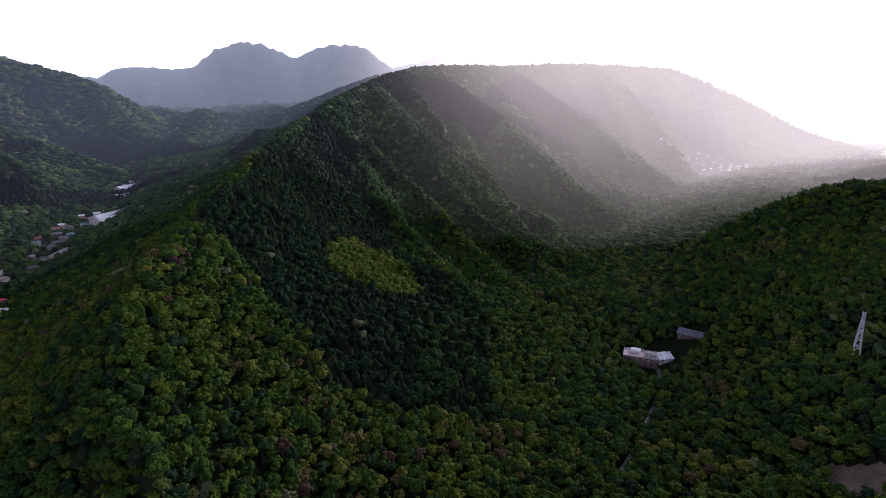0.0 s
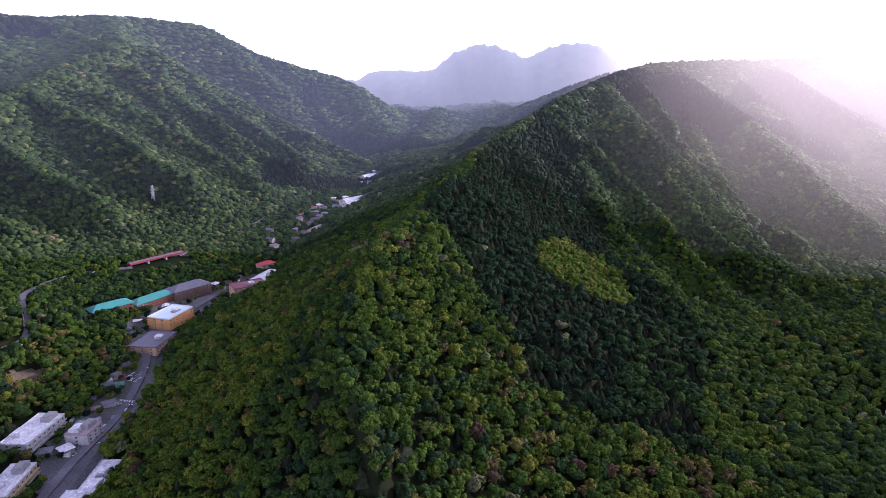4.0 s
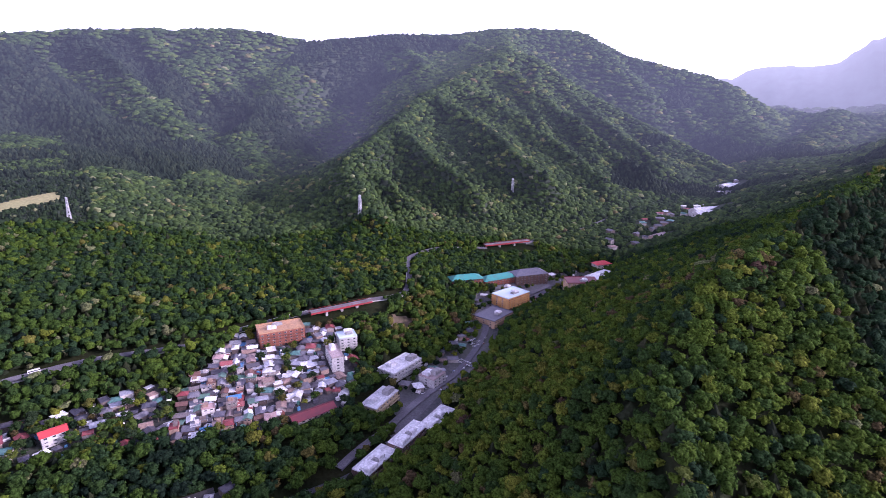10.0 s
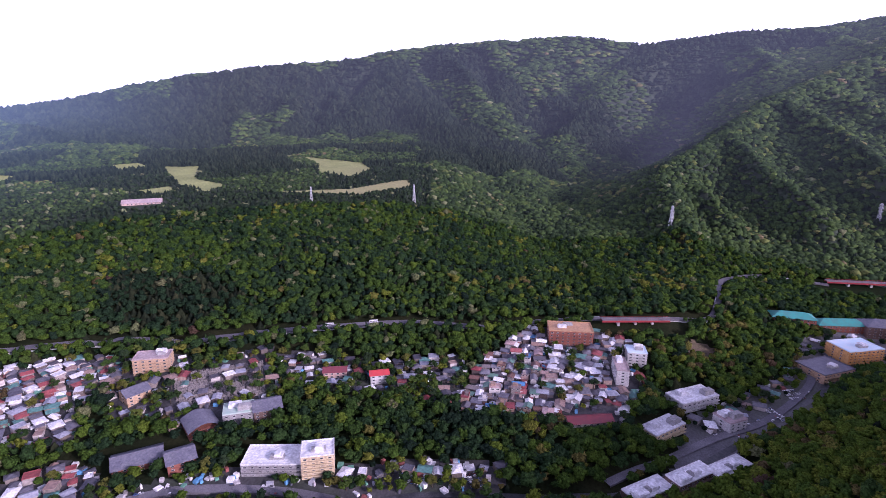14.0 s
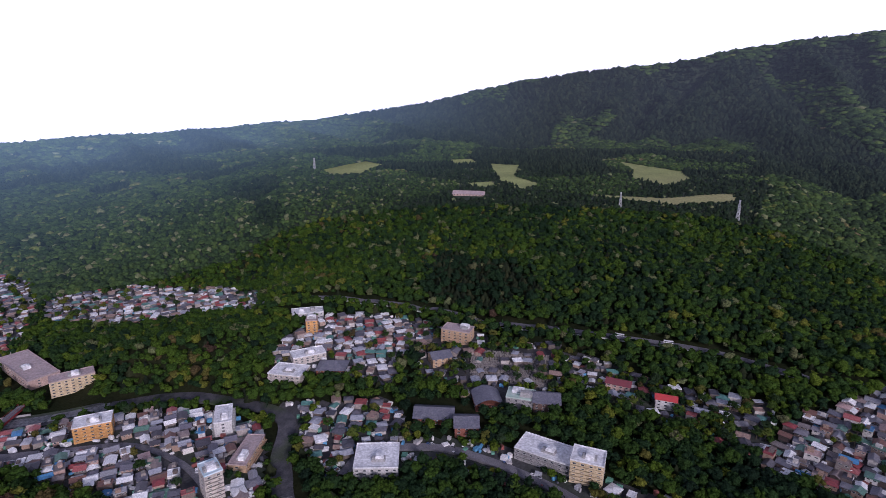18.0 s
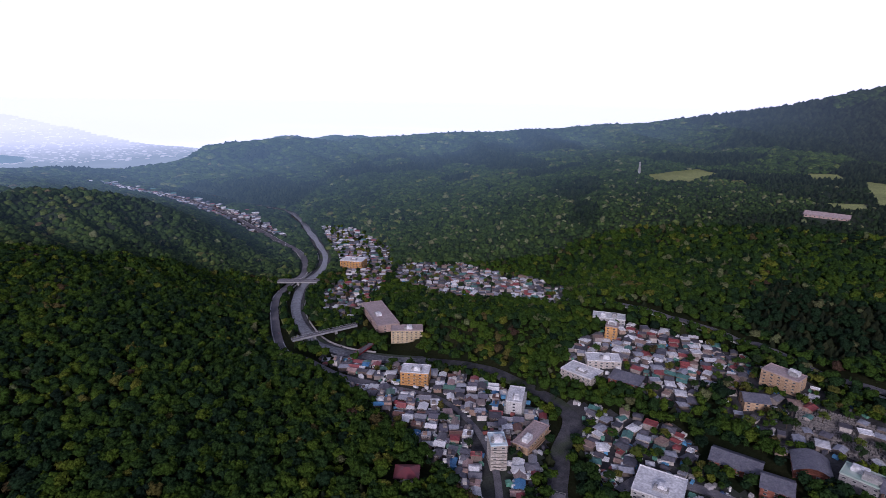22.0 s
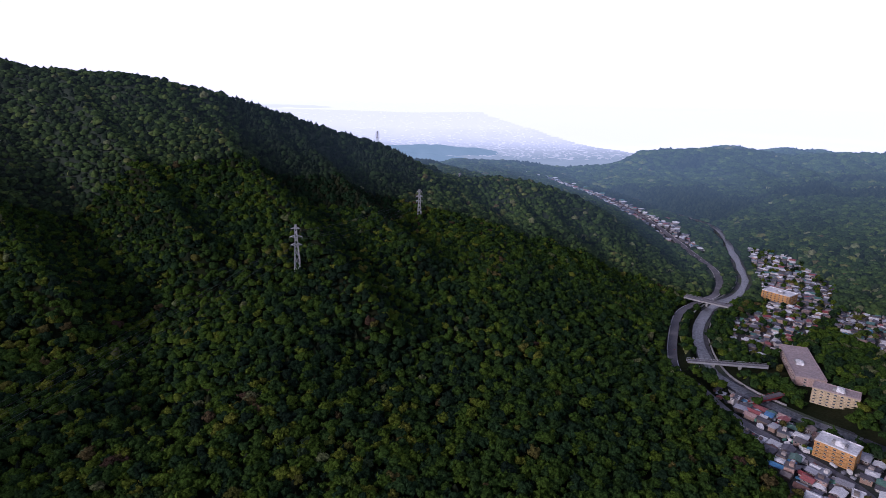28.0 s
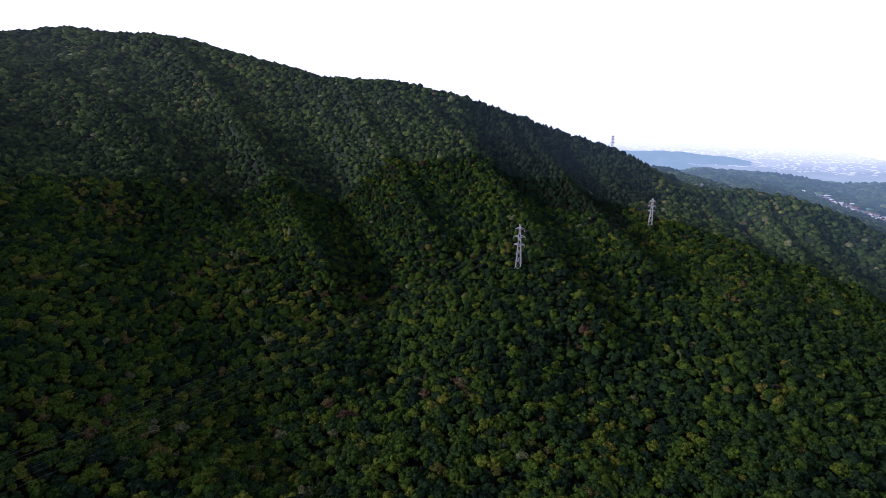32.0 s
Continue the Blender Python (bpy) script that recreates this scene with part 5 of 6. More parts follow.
def add_box(bm, x0, x1, y0, y1, z0, z1):
    v = [bm.verts.new(p) for p in ((x0, y0, z0), (x1, y0, z0), (x1, y1, z0), (x0, y1, z0), (x0, y0, z1), (x1, y0, z1), (x1, y1, z1), (x0, y1, z1))]
    for q in ((3, 2, 1, 0), (4, 5, 6, 7), (0, 1, 5, 4), (1, 2, 6, 5), (2, 3, 7, 6), (3, 0, 4, 7)):
        bm.faces.new([v[i] for i in q])


def box(*a):
    bm = bmesh.new()
    add_box(bm, *a)
    return bm


def add_prism(bm, profile, y0, y1):
    """A closed outline in x and z drawn out along y."""
    a = [bm.verts.new((x, y0, z)) for x, z in profile]
    b = [bm.verts.new((x, y1, z)) for x, z in profile]
    n = len(profile)
    for i in range(n):
        bm.faces.new((a[i], a[(i + 1) % n], b[(i + 1) % n], b[i]))
    bm.faces.new(a[::-1])
    bm.faces.new(b)


def gable_walls(w, l, h, rise_, deep):
    """Walls up to a gable whose ridge runs along y."""
    bm = bmesh.new()
    add_prism(bm, [(-w / 2, -deep), (w / 2, -deep), (w / 2, h), (0, h + rise_), (-w / 2, h)], -l / 2, l / 2)
    return bm


def gable_roof(w, l, h, rise_, over=0.8, thick=0.22):
    bm = bmesh.new()
    e, k = w / 2 + over, rise_ / (w / 2)
    z = h - over * k
    add_prism(bm, [(-e, z), (0, h + rise_), (e, z), (e, z + thick), (0, h + rise_ + thick * 1.3), (-e, z + thick)], -l / 2 - over, l / 2 + over)
    add_box(bm, -0.22, 0.22, -l / 2 - over - 0.1, l / 2 + over + 0.1, h + rise_ + 0.05, h + rise_ + thick * 1.3 + 0.18)
    return bm


def hip_roof(w, l, h, rise_, over=0.8, thick=0.2):
    bm = bmesh.new()
    x, y, r = w / 2 + over, l / 2 + over, max(0.3, (l - w) / 2 + 0.4)
    b = [bm.verts.new(p) for p in ((-x, -y, h - 0.1), (x, -y, h - 0.1), (x, y, h - 0.1), (-x, y, h - 0.1))]
    t = [bm.verts.new(p) for p in ((-x, -y, h + thick), (x, -y, h + thick), (x, y, h + thick), (-x, y, h + thick))]
    u = [bm.verts.new((0, -r, h + rise_)), bm.verts.new((0, r, h + rise_))]
    bm.faces.new(b[::-1])
    for i in range(4):
        bm.faces.new((b[i], b[(i + 1) % 4], t[(i + 1) % 4], t[i]))
    bm.faces.new((t[0], t[1], u[0]))
    bm.faces.new((t[1], t[2], u[1], u[0]))
    bm.faces.new((t[2], t[3], u[1]))
    bm.faces.new((t[3], t[0], u[0], u[1]))
    add_box(bm, -0.2, 0.2, -r, r, h + rise_ - 0.1, h + rise_ + 0.15)
    return bm


def flat_roof(w, l, h, over=0.15):
    """A slab with a raised rim."""
    bm = bmesh.new()
    x, y = w / 2 + over, l / 2 + over
    add_box(bm, -x, x, -y, y, h, h + 0.25)
    for a in ((-x, x, -y, -y + 0.3), (-x, x, y - 0.3, y), (-x, -x + 0.3, -y + 0.3, y - 0.3), (x - 0.3, x, -y + 0.3, y - 0.3)):
        add_box(bm, *a, h + 0.25, h + 0.8)
    return bm


def vault_roof(w, l, h, rise_):
    bm = bmesh.new()
    n = 10
    up = [(-(w / 2 + 0.5) + (w + 1) * i / n, h + rise_ * math.sin(math.pi * i / n)) for i in range(n + 1)]
    add_prism(bm, [(x, z) for x, z in up] + [(x, z - 0.25) for x, z in up[::-1]], -l / 2 - 0.5, l / 2 + 0.5)
    return bm


GLASS = material("dark_window_glass", (0.05, 0.055, 0.065), 0.12, spec=0.6, fine=0.7)
FRAME = material("pale_window_frame", (0.55, 0.54, 0.52), 0.6, second=(0.4, 0.39, 0.38), scale=1.5)
HOUSE_WALL = material("house_render", (0.5, 0.5, 0.5), 0.85, fine=1.4, by_thing=[(0.24, 0.21, 0.19), (0.34, 0.30, 0.28), (0.18, 0.14, 0.12), (0.50, 0.47, 0.44), (0.12, 0.095, 0.085), (0.30, 0.21, 0.16), (0.08, 0.06, 0.055), (0.36, 0.25, 0.21), (0.60, 0.57, 0.54), (0.16, 0.13, 0.12)])
HOUSE_ROOF = material("house_roofing", (0.3, 0.3, 0.3), 0.55, fine=1.2, spec=0.45, by_thing=[(0.12, 0.12, 0.15), (0.70, 0.70, 0.72), (0.07, 0.065, 0.08), (0.24, 0.24, 0.27), (0.78, 0.78, 0.79), (0.23, 0.05, 0.055), (0.17, 0.165, 0.19),
                      (0.10, 0.095, 0.12), (0.38, 0.38, 0.41), (0.10, 0.19, 0.15), (0.16, 0.14, 0.14), (0.15, 0.08, 0.065), (0.30, 0.31, 0.36), (0.08, 0.22, 0.42), (0.32, 0.10, 0.10), (0.60, 0.60, 0.61), (0.09, 0.085, 0.10), (0.14, 0.135, 0.17), (0.24, 0.19, 0.18), (0.40, 0.28, 0.26), (0.76, 0.75, 0.75)])
DOOR = material("brown_door", (0.13, 0.08, 0.05), 0.6, second=(0.09, 0.055, 0.035), scale=2)


def window_mesh(w, h):
    """A framed sash that stands off the wall, its pane set back; faces -y."""
    bm = bmesh.new()
    rings = []
    for inset, y in ((0, 0.02), (0, -0.12), (0.12, -0.12), (0.12, -0.03)):
        a, b, c, d = -w / 2 + inset, w / 2 - inset, inset, h - inset
        rings.append([bm.verts.new(p) for p in ((a, y, c), (b, y, c), (b, y, d), (a, y, d))])
    for r, q in zip(rings, rings[1:]):
        for i in range(4):
            bm.faces.new((r[i], r[(i + 1) % 4], q[(i + 1) % 4], q[i]))
    bm.faces.new(rings[-1]).material_index = 1
    me = bpy.data.meshes.new("window")
    bm.to_mesh(me)
    bm.free()
    me.materials.append(FRAME)
    me.materials.append(GLASS)
    return me


SASH, WIDE_SASH = window_mesh(1.7, 1.25), window_mesh(2.6, 1.7)


def facing(x, y, z, a):
    return pose(x, y, z, 0, 0, a)


def house(kind, w, l, storeys, m, windows):
    h = 2.6 * storeys + 0.2
    labels = {"gable": "small two-storey house with a gabled roof", "hip": "small two-storey house with a hipped tile roof", "flat": "flat-roofed concrete house with a roof rim", "ell": "two-storey house with a lower gabled wing",
              "shed": "long low building with a gabled metal roof"}
    t = thing("house", m, labels[kind] + ", crowded among others", "house", "houses of the town")
    rise_ = 0.24 * w
    if kind in ("gable", "ell", "shed"):
        part("wall", gable_walls(w, l, h, rise_, 5), HOUSE_WALL, t)
        part("roof", gable_roof(w, l, h, rise_), HOUSE_ROOF, t)
    elif kind == "hip":
        part("wall", box(-w / 2, w / 2, -l / 2, l / 2, -5, h), HOUSE_WALL, t)
        part("roof", hip_roof(w, l, h, rise_ * 1.1), HOUSE_ROOF, t)
    else:
        part("wall", box(-w / 2, w / 2, -l / 2, l / 2, -5, h), HOUSE_WALL, t)
        part("roof", flat_roof(w, l, h), HOUSE_ROOF, t)
        part("stair_tower", box(-w / 2 + 0.8, -w / 2 + 3.2, -l / 2 + 0.9, -l / 2 + 4, h + 0.25, h + 2.6), HOUSE_WALL, t)
    if kind == "ell":
        wing = bmesh.new()
        add_prism(wing, [(-2.4, -5), (2.4, -5), (2.4, 3), (0, 4.1), (-2.4, 3)], 0, w / 2 + 3.2)
        wing.transform(Matrix.Rotation(-math.pi / 2, 4, "Z"))
        part("wing", wing, HOUSE_WALL, t)
        top = gable_roof(4.8, w / 2 + 3.2, 3, 1.1, 0.4)
        top.transform(Matrix.Rotation(-math.pi / 2, 4, "Z") @ Matrix.Translation((0, (w / 2 + 3.2) / 2, 0)))
        part("wing_roof", top, HOUSE_ROOF, t)
    k = 0
    for s in range(storeys - 1, -1, -1):
        z = 0.9 + 2.6 * s
        for x, y, a in ((w / 4, -l / 2, 0), (-w / 4, -l / 2, 0), (w / 2, -l / 5, 90), (w / 2, l / 4, 90), (-w / 2, l / 5, -90), (-w / 2, -l / 4, -90), (0, l / 2, 180)):
            if k < windows:
                put_part("window", SASH, t, facing(x, y, z, a))
            k += 1
    part("door", box(-0.5, 0.5, -l / 2 - 0.06, -l / 2 + 0.02, 0.0, 2.05), DOOR, t)
    return t


def footing(x, y, l, w, turn):
    """Ground under the lowest corner of a plan, not far below its middle."""
    c, s = math.cos(radians(turn)) / 2, math.sin(radians(turn)) / 2
    low = min(level(x + a * l * c - b * w * s, y + a * l * s + b * w * c) for a in (-1, 1) for b in (-1, 1))
    return max(low, level(x, y) - 4.0)


HOTELS = []  # centre x, y, half length, half width, turn


def clear_of_hotels(x, y, gap):
    for cx, cy, a, b, turn in HOTELS:
        dx, dy = x - cx, y - cy
        c, s = math.cos(turn), math.sin(turn)
        if abs(dx * c + dy * s) < a + gap and abs(-dx * s + dy * c) < b + gap:
            return False
    return True


GRAVES = [at(*p) for p in ((118.6, 333), (118.4, 372), (109, 378), (109, 328))]


def clear_of_graves(x, y):
    return not inside(GRAVES, np.array([x]), np.array([y]))[0]


def hotel(name, label, h, d, turn, length, width, floors, wall, roof, top="flat", balconies=False, bay=3.7, tier=2.15, category="hotel", units=2, ends=True):
    """A block of several storeys: x runs along its length, -y is one long front. Every window and balcony is a part."""
    c = at(h, d)
    z = footing(c.x, c.y, length, width, turn) + 0.3
    t = thing(name, pose(c.x, c.y, z, 0, 0, turn), label, category)
    HOTELS.append((c.x, c.y, length / 2, width / 2, radians(turn)))
    floors += floors > 3
    hh = floors * tier + 0.4
    small = Matrix.Scale(1 / UNIT, 4)
    wb = box(-length / 2, length / 2, -width / 2, width / 2, -4, hh)
    for k in range(1, floors):
        if not balconies:
            part("floor_band", box(-length / 2 - 0.12, length / 2 + 0.12, -width / 2 - 0.12, width / 2 + 0.12, k * tier - 0.15, k * tier + 0.15), wall, t)
    part("wall", wb, wall, t)
    if top == "flat":
        r = flat_roof(length, width, hh)
    elif top == "gable":
        r = gable_roof(width, length, hh, 0.2 * width)
        r.transform(Matrix.Rotation(math.pi / 2, 4, "Z"))
        g = gable_walls(width - 0.2, length - 0.2, hh - 0.1, 0.2 * width - 0.05, -hh + 0.4)
        g.transform(Matrix.Rotation(math.pi / 2, 4, "Z"))
        part("gable", g, wall, t)
    elif top == "hip":
        r = hip_roof(width, length, hh, 0.26 * width)
        r.transform(Matrix.Rotation(math.pi / 2, 4, "Z"))
    else:
        r = vault_roof(length, width, hh, 0.2 * length)
    part("roof", r, roof, t)
    rr = random.Random(name)
    if top == "flat":
        for k in range(units):
            a, b, e = rr.uniform(1.5, 4), rr.uniform(1.5, 3), rr.uniform(1.2, 2.8)
            x, y = rr.uniform(-length / 2 + 4.5, length / 2 - 4.5), rr.uniform(-width / 2 + 3.5, width / 2 - 3.5)
            u = box(x - a, x + a, y - b, y + b, hh + 0.26, hh + 0.3 + e)
            add_box(u, x - a + 0.4, x + a * 0.4, y - b + 0.4, y + b * 0.5, hh + 0.3 + e, hh + 0.9 + e)
            part("roof_unit", u, CONCRETE if k % 2 else R_WHITE, t)
    n = max(2, int(length / bay))
    for s in range(floors):
        zz = s * tier + 0.6
        for k in range(n):
            x = (k + 0.5 - n / 2) * length / n
            put_part("window", WIDE_SASH, t, facing(x, -width / 2, zz, 0) @ small)
            if d < 420 or s == floors - 1:
                put_part("window", WIDE_SASH, t, facing(x, width / 2, zz, 180) @ small)
        if ends:
            for k in range(max(1, int(width / 7))):
                y = (k + 0.5 - max(1, int(width / 7)) / 2) * 7
                put_part("window", WIDE_SASH, t, facing(length / 2, y, zz, 90) @ small)
                put_part("window", WIDE_SASH, t, facing(-length / 2, y, zz, -90) @ small)
        if balconies and s:
            for side in (-1, 1):
                y0 = side * width / 2
                b = box(-length / 2 + 0.3, length / 2 - 0.3, min(y0, y0 + side * 1.4), max(y0, y0 + side * 1.4), s * tier - 0.1, s * tier + 0.1)
                add_box(b, -length / 2 + 0.3, length / 2 - 0.3, min(y0 + side * 1.25, y0 + side * 1.4), max(y0 + side * 1.25, y0 + side * 1.4), s * tier + 0.1, s * tier + 0.7)
                part("balcony", b, wall, t)
    return t


for row in HOTEL_ROWS:
    hotel(*row)

# houses, street by street: outline, turn of the streets, spacing, share left open
hrng = random.Random(11)
PROTO = {}


def proto(key):
    kind, w, l, s, n = key
    if key not in PROTO:
        PROTO[key] = house(kind, w, l, s, pose(0, 0, -500), n)
    return PROTO[key]


KINDS = [("gable", 5.4, 7.2, 2), ("hip", 5.8, 7.2, 2), ("gable", 5.0, 6.4, 2), ("shed", 4.6, 8.4, 1), ("ell", 5.4, 6.8, 2), ("hip", 5.4, 6.2, 1), ("flat", 5.8, 7.4, 2), ("shed", 4.8, 6.5, 1), ("flat", 5.4, 6.4, 3)]
GAPS, BUILT, REST = [], [], []
for key, turn, step, empty, near in (
        ("spit", 58, 5.9, 0.06, True), ("terrace", 75, 6.1, 0.1, True), ("south_bank", 30, 6.8, 0.22, True), ("middle", 40, 6.1, 0.09, True), ("terrace_mid", 100, 7.2, 0.42, True),
        ("terrace_west", 115, 9.5, 0.45, True), ("low_road", 95, 9.0, 0.35, True), ("brook_side", 60, 9.5, 0.25, True), ("far", 60, 5.8, 0.12, False), ("down_river", 75, 6.4, 0.2, False), ("lower_town", 80, 8, 0.12, False),
        ("spa", 20, 13, 0.3, False), ("hill_village", 60, 14, 0.15, False)):
    poly = OUTLINE[key]
    cx, cy = sum(p.x for p in poly) / len(poly), sum(p.y for p in poly) / len(poly)
    c, s = math.cos(radians(turn)), math.sin(radians(turn))
    reach = int(max((p - Vector((cx, cy))).length for p in poly) / step) + 2
    spots = []
    for a in range(-reach, reach + 1):
        for b in range(-reach, reach + 1):
            j = 1.6 if near else 2.3
            u, v = a * step * 0.92 + hrng.uniform(-j, j), b * step * 1.12 + (b // 2) * 2.0 + hrng.uniform(-j, j)
            spots.append((cx + u * c - v * s, cy + u * s + v * c))
    sx, sy = np.array([p[0] for p in spots]), np.array([p[1] for p in spots])
    ok = inside(poly, sx, sy) & (near_line(RIVER[:15], sx, sy) > 13) & (near_line(RIVER[14:], sx, sy) > 13) & (near_line(BROOK[:10], sx, sy) > 11)
    for line, width in ROADS.values():
        ok &= near_line(line, sx, sy) > width / 2 + 3.6
    for x, y in zip(sx[ok], sy[ok]):
        if not clear_of_hotels(x, y, 4.2):
            continue
        if hrng.random() < empty:
            GAPS.append((x, y))
            continue
        kind = KINDS[min(len(KINDS) - 1, int(hrng.random() ** 1.15 * len(KINDS)))]
        if not near or len(BUILT) >= 300:
            REST.append((x, y, footing(x, y, 7, 7, turn) + 0.3, radians(turn + hrng.choice((0, 90)) + hrng.uniform(-25, 25)), hrng.uniform(0.48, 0.88) * (0.9 if key in ("far", "down_river") else 1.0), hrng.random(), hrng.choice((0, 0, 1, 1, 2))))
            continue
        BUILT.append((x, y))
        m = pose(x, y, footing(x, y, 7, 7, turn) + 0.3, 0, 0, turn + hrng.choice((0, 90, 180, 270)) + hrng.uniform(-9, 9))
        copy_thing(proto((*kind, 4 if near else 2)), m @ Matrix.Diagonal((hrng.uniform(0.68, 1.0), hrng.uniform(0.68, 1.0), hrng.uniform(0.52, 0.74), 1)))
for x, y in COTTAGES:
    REST.append((x, y, level(x, y) + 0.35, hrng.uniform(0, 3.1), hrng.uniform(0.8, 1.3), hrng.random(), hrng.randrange(2)))
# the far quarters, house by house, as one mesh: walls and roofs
# haze is painted onto far walls and roofs as emission, growing with distance
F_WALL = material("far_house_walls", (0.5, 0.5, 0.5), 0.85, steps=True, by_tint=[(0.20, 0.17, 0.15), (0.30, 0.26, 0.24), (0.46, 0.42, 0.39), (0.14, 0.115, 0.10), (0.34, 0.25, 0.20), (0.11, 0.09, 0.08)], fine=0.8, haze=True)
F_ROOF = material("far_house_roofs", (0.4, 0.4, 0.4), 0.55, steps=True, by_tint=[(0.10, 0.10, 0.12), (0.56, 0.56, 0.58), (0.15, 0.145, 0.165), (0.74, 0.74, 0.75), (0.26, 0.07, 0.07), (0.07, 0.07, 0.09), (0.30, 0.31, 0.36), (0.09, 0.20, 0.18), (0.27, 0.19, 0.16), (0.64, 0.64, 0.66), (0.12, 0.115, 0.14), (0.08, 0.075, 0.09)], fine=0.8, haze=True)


def arrays(bm):
    bmesh.ops.triangulate(bm, faces=bm.faces[:])
    bm.verts.index_update()
    v, f = np.array([w.co[:] for w in bm.verts]), np.array([[w.index for w in p.verts] for p in bm.faces])
    bm.free()
    return v, f


shells = [(arrays(gable_walls(6.4, 8.4, 5.6, 1.5, 4)), arrays(gable_roof(6.4, 8.4, 5.6, 1.5))), (arrays(box(-3.4, 3.4, -4.1, 4.1, -4, 5.6)), arrays(hip_roof(6.8, 8.2, 5.6, 1.8))),
          (arrays(box(-3.4, 3.4, -4.2, 4.2, -4, 7.2)), arrays(flat_roof(6.8, 8.4, 7.2)))]
for which, name, mat, label in ((0, "far_house_walls", F_WALL, "walls of the crowded houses in the far quarters"), (1, "far_house_roofs", F_ROOF, "grey, white and red roofs of the far quarters")):
    vs, fs, ts, base = [], [], [], 0
    for x, y, z, a, k, tone, kind in REST:
        v, f = shells[kind][which]
        c, s = math.cos(a), math.sin(a)
        vs.append(np.stack([(v[:, 0] * c - v[:, 1] * s) * k + x, (v[:, 0] * s + v[:, 1] * c) * k + y, v[:, 2] * k * 0.72 + z], 1))
        fs.append(f + base)
        ts.append(np.full(len(v), (tone * (1 + which * 6.7)) % 1.0))
        base += len(v)
    tagged(new(name, mesh_from(name, np.vstack(vs), np.vstack(fs), mat, False, np.concatenate(ts))), label, "houses", kind="stuff")
for t in PROTO.values():
    for o in (*t.children_recursive, t):
        bpy.data.objects.remove(o)

# sheds, awnings, water tanks and stacked goods between the houses
SHED = material("sheds_and_awnings", (0.5, 0.5, 0.5), 0.6, steps=True, fine=1.5, by_tint=[(0.72, 0.72, 0.73), (0.08, 0.08, 0.10), (0.40, 0.41, 0.44), (0.26, 0.09, 0.08), (0.84, 0.83, 0.82), (0.20, 0.20, 0.23), (0.12, 0.30, 0.50), (0.42, 0.40, 0.40), (0.74, 0.72, 0.70), (0.13, 0.30, 0.22)])
_s = np.random.RandomState(41)
sv, sf, st = [], [], []
for key, count in (("spit", 330), ("terrace", 240), ("middle", 200), ("south_bank", 110), ("terrace_mid", 90), ("terrace_west", 70), ("low_road", 110), ("brook_side", 40), ("far", 180), ("down_river", 160), ("lower_town", 220)):
    q = OUTLINE[key]
    x = _s.uniform(min(p.x for p in q), max(p.x for p in q), count * 6)
    y = _s.uniform(min(p.y for p in q), max(p.y for p in q), count * 6)
    ok = inside(q, x, y) & (near_line(RIVER[:15], x, y) > 10) & (near_line(RIVER[14:], x, y) > 12) & (near_line(BROOK[:10], x, y) > 6)
    for line, width in ROADS.values():
        ok &= near_line(line, x, y) > width / 2 + 1.2
    made = 0
    for a, b in zip(x[ok], y[ok]):
        if made >= count or not clear_of_hotels(a, b, 1.5) or not clear_of_graves(a, b):
            continue
        made += 1
        w, l, h = _s.uniform(0.5, 1.7), _s.uniform(0.6, 2.0), _s.uniform(0.7, 2.3)
        t = _s.uniform(0, math.pi)
        c, n = math.cos(t), math.sin(t)
        v = bx * (w, l, h + 0.8)
        v[4:6, 2] += _s.uniform(0, 0.4)  # a leaning roof
        sv.append(np.stack([v[:, 0] * c - v[:, 1] * n + a, v[:, 0] * n + v[:, 1] * c + b, v[:, 2] + level(a, b) - 0.6], 1))
        sf.append(bf + 8 * (len(sv) - 1))
        st.append(np.full(8, _s.uniform()))
tagged(new("sheds", mesh_from("sheds", np.vstack(sv), np.vstack(sf), SHED, False, np.concatenate(st))), "small white, grey and rusty sheds and awnings between houses", "sheds", kind="stuff")

# gardens and groves between the houses
_k = random.Random(23)
_all = np.array([(p[0], p[1]) for p in BUILT + REST])
gx, gy = [], []
for key, share in (("terrace_west", 1.0), ("terrace_mid", 0.9), ("low_road", 0.75), ("brook_side", 0.7), ("south_bank", 0.6), ("middle", 0.5), ("terrace", 0.5), ("far", 0.5), ("down_river", 0.7), ("spit", 0.25)):
    q = OUTLINE[key]
    for x in np.arange(min(p.x for p in q), max(p.x for p in q), 4.4):
        for y in np.arange(min(p.y for p in q), max(p.y for p in q), 4.4):
            a, b = x + _k.uniform(-2, 2), y + _k.uniform(-2, 2)
            if _k.random() < share and inside(q, np.array([a]), np.array([b]))[0] and np.min(np.hypot(_all[:, 0] - a, _all[:, 1] - b)) > 4.7 and clear_of_hotels(a, b, 3.2) and clear_of_graves(a, b):
                gx.append(a)
                gy.append(b)
gx, gy = np.array(gx), np.array(gy)
ok = (near_line(RIVER[:15], gx, gy) > 10) & (near_line(RIVER[14:], gx, gy) > 12) & (near_line(BROOK[:10], gx, gy) > 6)
for line, width in ROADS.values():
    ok &= near_line(line, gx, gy) > width / 2 + 2.4
gx, gy = gx[ok], gy[ok]
gs = rng.uniform(1.7, 3.3, len(gx))
plant("garden_trees", mids, gx, gy, lookup(HEIGHT, gx, gy) + gs * 0.8 + 1.0, gs, gs * rng.uniform(0.9, 1.4, len(gx)), np.clip(rng.normal(0.36, 0.2, len(gx)), 0, 1), LEAF, "dark and fresh green garden trees among the houses", rng)

# ---- bridges ----
STEEL = material("galvanised_steel", (0.50, 0.51, 0.53), 0.5, metal=0.4, second=(0.38, 0.38, 0.40), scale=0.6)
